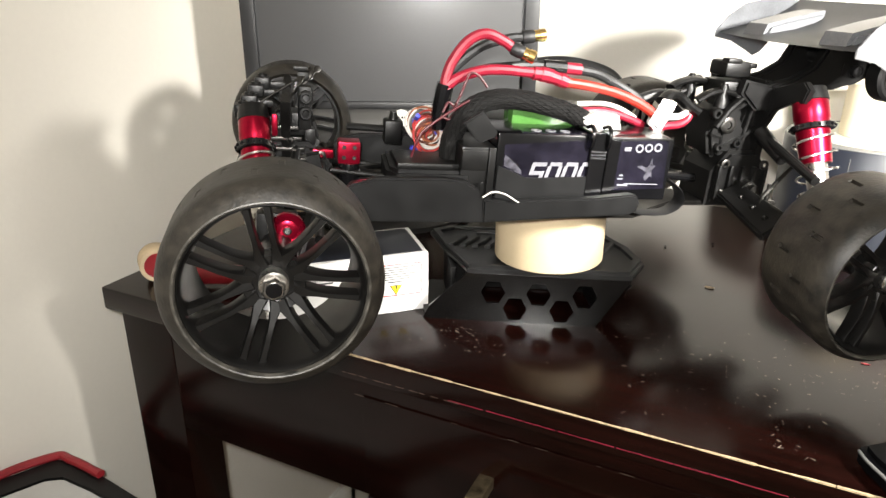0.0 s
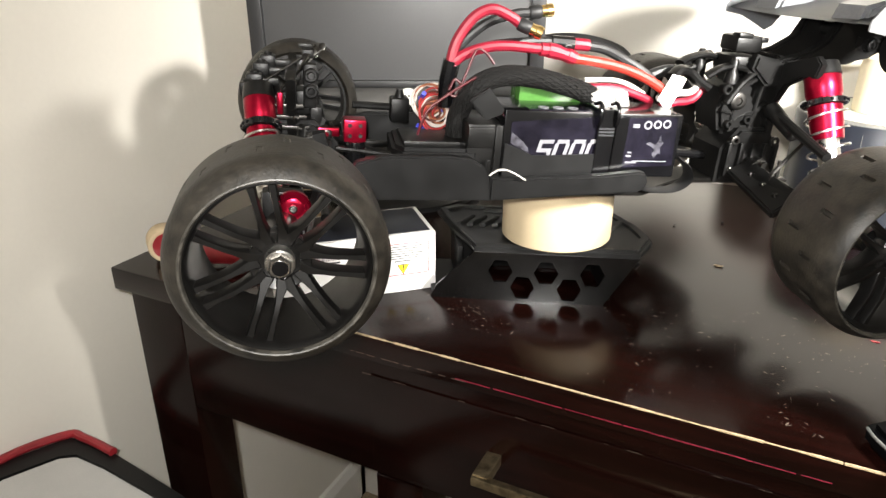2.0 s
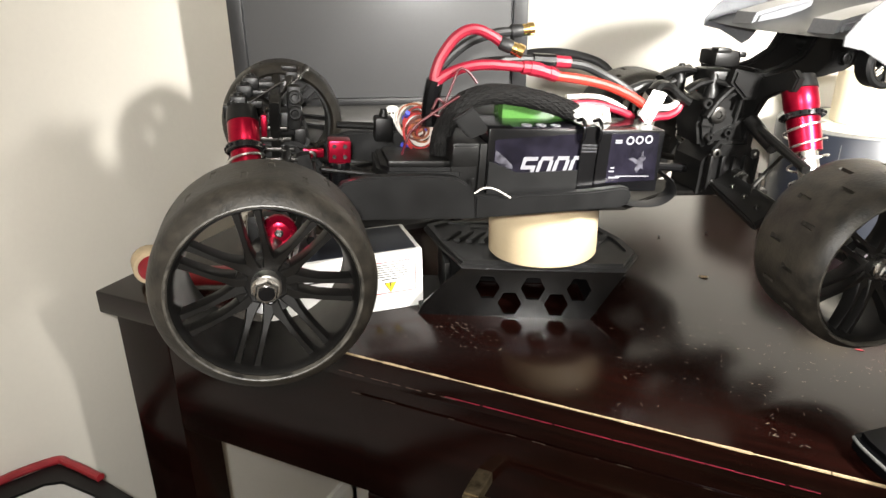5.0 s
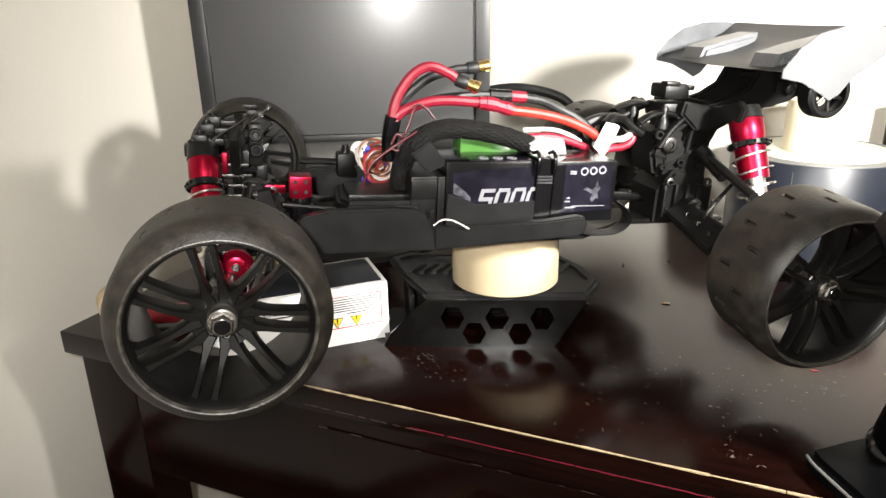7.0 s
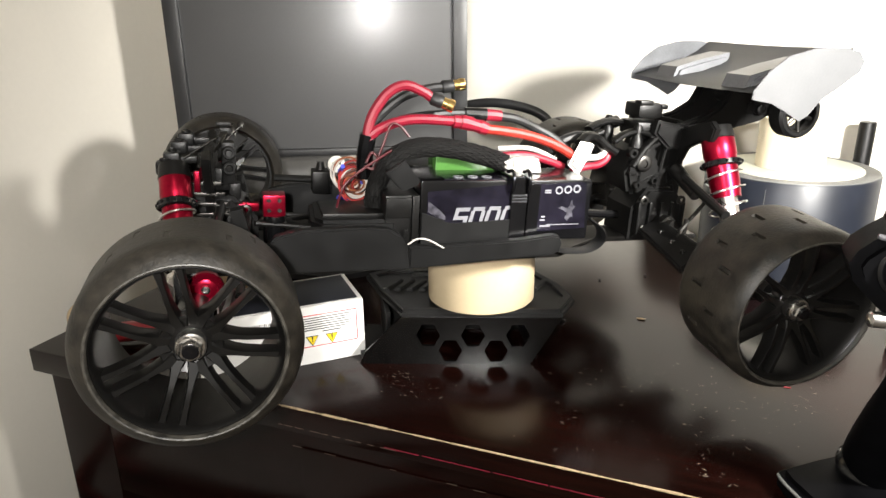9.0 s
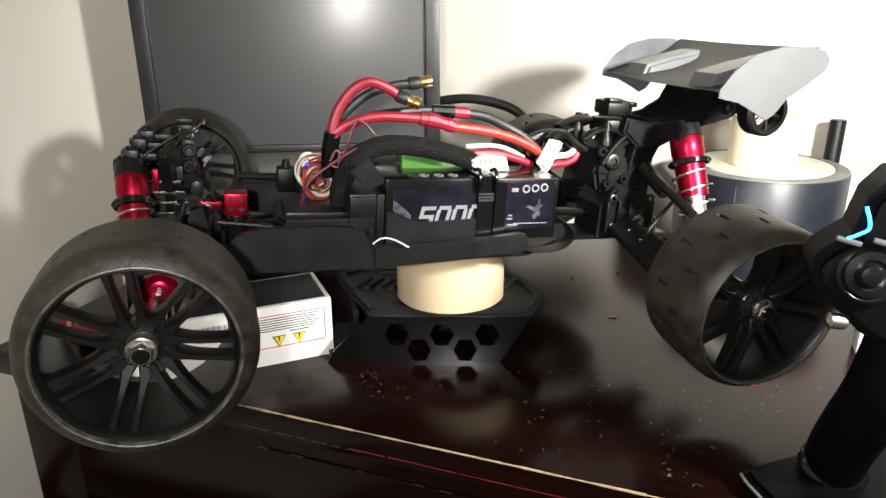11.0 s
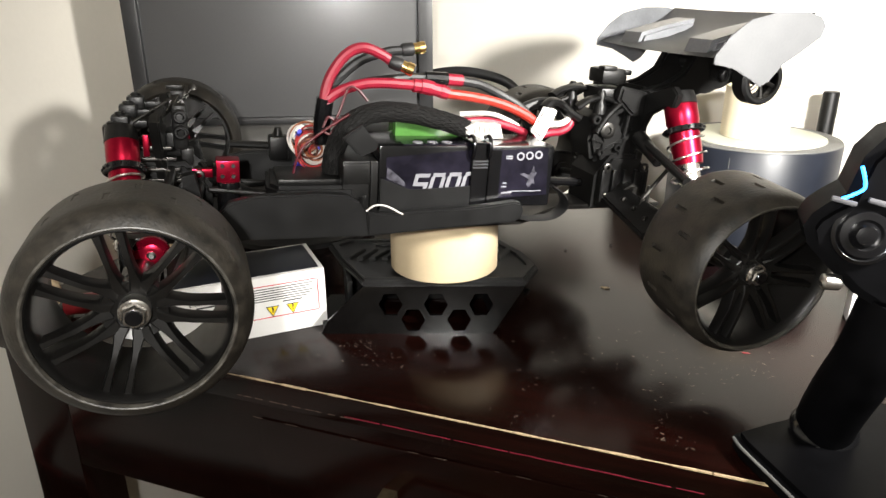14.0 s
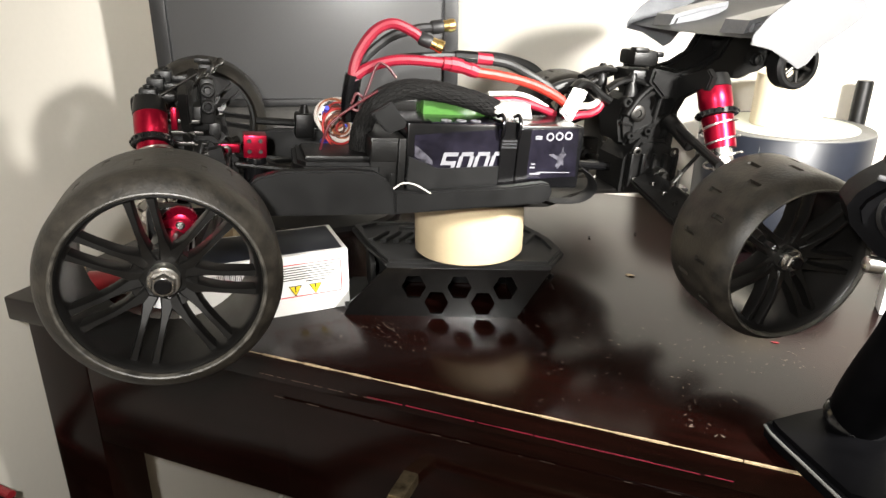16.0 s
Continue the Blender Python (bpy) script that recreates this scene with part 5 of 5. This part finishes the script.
part("screen", box(B(), (0, 0.009, (MZ0 + MZ1) / 2 - 0.004), (MW - 2 * fw, 0.006, MZ1 - MZ0 - fw - 0.004), 0), SCREEN, mon, "matt dark screen, off", smooth=False)
part("rear_shell", box(B(), (0, 0.036, 0.252), (MW - 0.03, 0.028, 0.24), 0.01), BEZEL, mon)
bm = B()
slab(bm, [(-0.004, 0.087), (-0.012, 0.097), (-0.013, 0.110), (-0.007, 0.122), (0.0, 0.1265), (0.022, 0.1265), (0.022, 0.085)], MW - 0.03, plane_m((-(MW - 0.03) / 2, 0, 0), (0, 1, 0), (0, 0, 1)), 0.001)
bar = part("speaker_bar", bm, SPEAKER, mon, "rounded grey lower bar")
bm = B()
closed_turn(bm, [(0, 0.0095), (0.002, 0.0098), (0.003, 0.0085)], (0.011, -0.0090, 0.1185), (0, -1, 0.55), 28)
badge = part("badge", bm, TRIM, bar, "round white maker's badge")
bm = B()
for dx, w in ((-0.003, 0.003), (0.0012, 0.0022), (0.0042, 0.0018)):
    box(bm, (0.011 + dx, -0.0119, 0.1198), (w, 0.0006, 0.003), 0, pose(0, 0, 0))
part("badge_mark", bm, INK, badge, smooth=False)
bm = box(B(), (0, 0.055, 0.12), (0.06, 0.02, 0.22), 0.004)
part("neck", bm, BEZEL, mon)
bm = B()
closed_turn(bm, [(0, 0.095), (0.006, 0.095), (0.011, 0.085), (0.012, 0.04)], (0, 0.03, 0), (0, 0, 1), 48)
part("base", bm, BEZEL, mon)

# ---- film roll with the paper roll on it, and the post behind ----
spool = thing("film_roll", Matrix.Translation((0.105, 0.902, DT)), "wide roll of blue-black film with layered grey edge", "roll")
bm = B()
turned(bm, [(0, 0.03), (0, 0.084), (0.002, 0.0855), (0.115, 0.0855), (0.1165, 0.0845)], (0, 0, 0), (0, 0, 1), 72)
part("film", bm, SPOOLSIDE, spool)
part("film_seam", box(B(), (-0.0268, -0.0815, 0.078), (0.0005, 0.0004, 0.062), 0, pose(0, 0, 0)), SPOOLEDGE, spool, "thin pale film seam")
bm = B()
pr = [(0.1165, 0.0845)]
for i in range(8):
    r = 0.0842 - i * 0.0020
    pr += [(0.1175, r), (0.1175, r - 0.0012), (0.1168, r - 0.0016)]
turned(bm, pr + [(0.1168, 0.03)], (0, 0, 0), (0, 0, 1), 72)
part("layered_edge", bm, SPOOLEDGE, spool, "grey layered edge")
bm = B()
turned(bm, [(0.1172, 0.0702), (0.1186, 0.0700), (0.1190, 0.069), (0.1190, 0.02), (0.1172, 0.02)], (0, 0, 0), (0, 0, 1), 64)
part("end_disc", bm, OFFWHITE, spool, "off-white end disc")
bm = B()
turned(bm, [(0, 0.018), (0, 0.0335), (0.0008, 0.0342), (0.052, 0.0342), (0.0525, 0.0335), (0.0525, 0.018), (0, 0.018)], (0, 0, 0), (0, 0, 1), 48)
tagged(part("paper_roll", bm, CREAM), "cream paper tape roll standing on the film roll", "tape roll").location = (0.103, 0.898, DT + 0.1192)
bm = B()
closed_turn(bm, [(0, 0.0088), (0.158, 0.0086), (0.160, 0.0078)], (0, 0, 0), (0, 0, 1), 20)
tagged(part("round_post", bm, MATTE), "short black round post behind the film roll", "post").location = (0.181, 0.965, DT)
bm = B()
box(bm, (0, 0, 0.018), (0.22, 0.05, 0.036), 0.003)
box(bm, (0, -0.002, 0.041), (0.21, 0.046, 0.010), 0.002)
tagged(part("black_case", bm, MATTE), "flat black plastic case against the wall", "case").location = (0.335, 0.948, DT)
bm = B()
hose(bm, [(-0.32, 0.93, DT + 0.15), (-0.27, 0.93, DT + 0.168), (-0.22, 0.93, DT + 0.170), (-0.175, 0.935, DT + 0.155), (-0.165, 0.94, DT + 0.12), (-0.20, 0.95, DT + 0.05), (-0.21, 0.955, DT + 0.004)], 0.006, flat=0.7)
tagged(part("monitor_cable", bm, BLACKWIRE), "thick black cable looping from the monitor to the desk", "cable")

# ---- transmitter ----
tx = thing("transmitter", Matrix.Translation((0.125, 0.50, DT)), "black pistol-grip radio transmitter with blue light", "transmitter")


def txs(pts, y0, y1, bevel):
    """A solid with its outline in the upright x-z plane, from y0 to y1."""
    return slab(B(), pts, y1 - y0, Matrix(((1, 0, 0, 0), (0, 0, 1, y0), (0, 1, 0, 0), (0, 0, 0, 1))), bevel)


head = part("head", txs([(-0.0300, 0.1570), (-0.0270, 0.1640), (-0.0215, 0.1695), (-0.0140, 0.1755), (-0.0100, 0.1935), (-0.0020, 0.2045), (0.0300, 0.2180), (0.0800, 0.2210), (0.0940, 0.2040), (0.0900, 0.1380), (0.0500, 0.1180), (0.0100, 0.1180), (-0.0030, 0.1250), (-0.0160, 0.1370), (-0.0270, 0.1480)], -0.045, -0.008, 0.005), TXBLACK, tx, "matte black transmitter head")
bm = B()
hose(bm, [(-0.0179, -0.0458, 0.1732), (-0.0117, -0.0458, 0.1768), (-0.0085, -0.0458, 0.1797), (-0.0092, -0.0458, 0.1845), (-0.0113, -0.0458, 0.1900)], 0.0008, seg=8)
part("indicator", bm, GLOW, head, "glowing blue light strip")
dial = part("dial", closed_turn(B(), [(0, 0.0152), (0.0018, 0.0147), (0.0026, 0.0130), (0.0019, 0.0120), (0.0034, 0.0111), (0.0039, 0.0076), (0.0030, 0.0062), (0.0060, 0.0045), (0.0065, 0.0018)], (-0.0038, -0.0440, 0.1569), (0, -1, 0.15), 40), GLOSSBLACK, head, "round black thumb dial")
for x, z, w in ((-0.0157, 0.1728, 0.0115), (-0.0015, 0.1735, 0.0090), (0.0075, 0.1702, 0.0090), (0.0110, 0.1835, 0.0105)):
    part("button", box(B(), (x, -0.0458, z), (w, 0.0028, 0.0025), 0.001, pose(0, 0, 0, 0, 12, 0)), GREYDASH, head)
bm = B()
closed_turn(bm, [(0, 0.0040), (0.0036, 0.0043), (0.0076, 0.0040), (0.0084, 0.0027)], (-0.0095, -0.0400, 0.1290), (-1, -0.3, 0.1), 18)
part("side_knob", bm, STEEL, head, "small bright metal knob")
bm = B()
closed_turn(bm, [(0, 0.0145), (0.006, 0.015), (0.010, 0.0145)], (0.0200, -0.0280, 0.1080), (0.1, -0.2, 1), 32)
part("collar", bm, GLOSSBLACK, tx)
bm = B()
path = [(0.0095, 0.006, 0.014), (0.0100, 0.000, 0.030), (0.0122, -0.012, 0.055), (0.0160, -0.024, 0.083), (0.0210, -0.029, 0.121)]
hose(bm, path, 0.0165, seg=28, flat=1.2)
part("grip", bm, TXBLACK, tx, "smooth black pistol grip")
bm = B()
closed_turn(bm, [(0, 0.017), (0.003, 0.0195), (0.006, 0.0185), (0.009, 0.016)], (0.0095, 0.004, 0.0140), (0.05, -0.3, 1), 32)
part("grip_foot", bm, GLOSSBLACK, tx)
bm = slab(B(), [(-0.041, -0.013), (-0.037, -0.023), (-0.006, -0.071), (0.030, -0.075), (0.075, -0.060), (0.080, 0.05), (0.015, 0.055), (-0.004, 0.018), (-0.022, 0.004)], 0.015, Matrix.Identity(4), 0.003)
base = part("base", bm, TXBLACK, tx, "black wedge base")
bm = B()
hose(bm, [(-0.0412, -0.0140, 0.0105), (-0.0373, -0.0235, 0.0105), (-0.0215, -0.0480, 0.0105), (-0.0065, -0.0714, 0.0105)], 0.0010, seg=8)
part("worn_rim", bm, SPOOLEDGE, base, "scuffed pale base rim")
bm = box(B(), (0, 0, 0.017), (0.030, 0.020, 0.034), 0.002)
tagged(part("small_white_box", bm, CARD), "small white box behind the transmitter", "box").location = (0.197, 0.714, DT)

# ---- things at the desk's far end and on the floor ----
sp = thing("tape_reel", plane_m((-0.4900, 0.499, DT + 0.0164), (0.60, 0.80, 0), (0, 0, 1)), "small tape reel with red core lying on its rim", "tape roll")
bm = B()
turned(bm, [(-0.010, 0.0120), (-0.010, 0.0156), (-0.009, 0.0163), (0.009, 0.0163), (0.010, 0.0156), (0.010, 0.0120)], (0, 0, 0), (0, 0, 1), 40)
part("reel_rim", bm, BEIGE, sp)
bm = closed_turn(B(), [(-0.0105, 0.005), (-0.0105, 0.0122), (0.0105, 0.0122), (0.0105, 0.005)], (0, 0, 0), (0, 0, 1), 32)
part("reel_core", bm, REDPLASTIC, sp, "red core")
bm = box(B(), (0, 0, 0.024), (0.06, 0.045, 0.048), 0.001)
ob = tagged(part("cardboard_box", bm, BEIGE), "small open beige cardboard box on the desk", "box")
ob.matrix_world = pose(-0.405, 0.585, DT, 0, 0, 30)
bm = B()
hose(bm, [(0.06, 0, 0.010), (0.02, 0.004, 0.012), (-0.03, 0.004, 0.012), (-0.06, 0, 0.011)], 0.009, seg=16)
ob = tagged(part("tool_handle", bm, REDPLASTIC), "red plastic tool handle lying on the desk", "tool")
ob.matrix_world = pose(-0.40, 0.515, DT, 0, 0, 20)

bn = thing("storage_bin", Matrix.Translation((-0.50, 0.25, 0.0)), "white plastic storage bin with black and red rim", "bin")


def ring_slab(bm, a, b, z0, z1):
    """A rim between two outlines of equal count, from z0 to z1."""
    n = len(a)
    rows = [[bm.verts.new((*p, z)) for p in o] for o, z in ((a, z0), (a, z1), (b, z1), (b, z0))]
    for k in range(4):
        p, q = rows[k], rows[(k + 1) % 4]
        for i in range(n):
            bm.faces.new((p[i], p[(i + 1) % n], q[(i + 1) % n], q[i]))
    return bm


edge = [(-0.134, -0.35), (0.17, -0.35), (0.20, 0.150), (0.060, 0.174), (-0.039, 0.186), (-0.090, 0.188), (-0.107, 0.182), (-0.134, 0.125)]
inside = [(-0.112, -0.33), (0.15, -0.33), (0.180, 0.138), (0.062, 0.160), (-0.036, 0.168), (-0.076, 0.168), (-0.090, 0.158), (-0.112, 0.112)]
part("tub", slab(B(), [(x * 0.96, y * 0.96) for x, y in inside], 0.535, Matrix.Identity(4), 0.003), BINWHITE, bn)
part("lid", slab(B(), inside, 0.012, Matrix.Translation((0, 0, 0.533)), 0.003), BINWHITE, bn, "white lid panel")
part("rim", ring_slab(B(), edge, inside, 0.505, 0.546), MATTE, bn, "black rim")
bm = B()
hose(bm, [(-0.1345, -0.34, 0.549), (-0.1345, 0.0, 0.549), (-0.1345, 0.120, 0.549), (-0.110, 0.181, 0.549), (-0.088, 0.187, 0.549), (-0.042, 0.185, 0.549)], 0.0045, seg=10)
part("red_edge", bm, REDPLASTIC, bn, "red edge strip")
part("lid_panel_line", box(B(), (0.04, 0.10, 0.5455), (0.12, 0.05, 0.002), 0.0008), BINWHITE, bn)
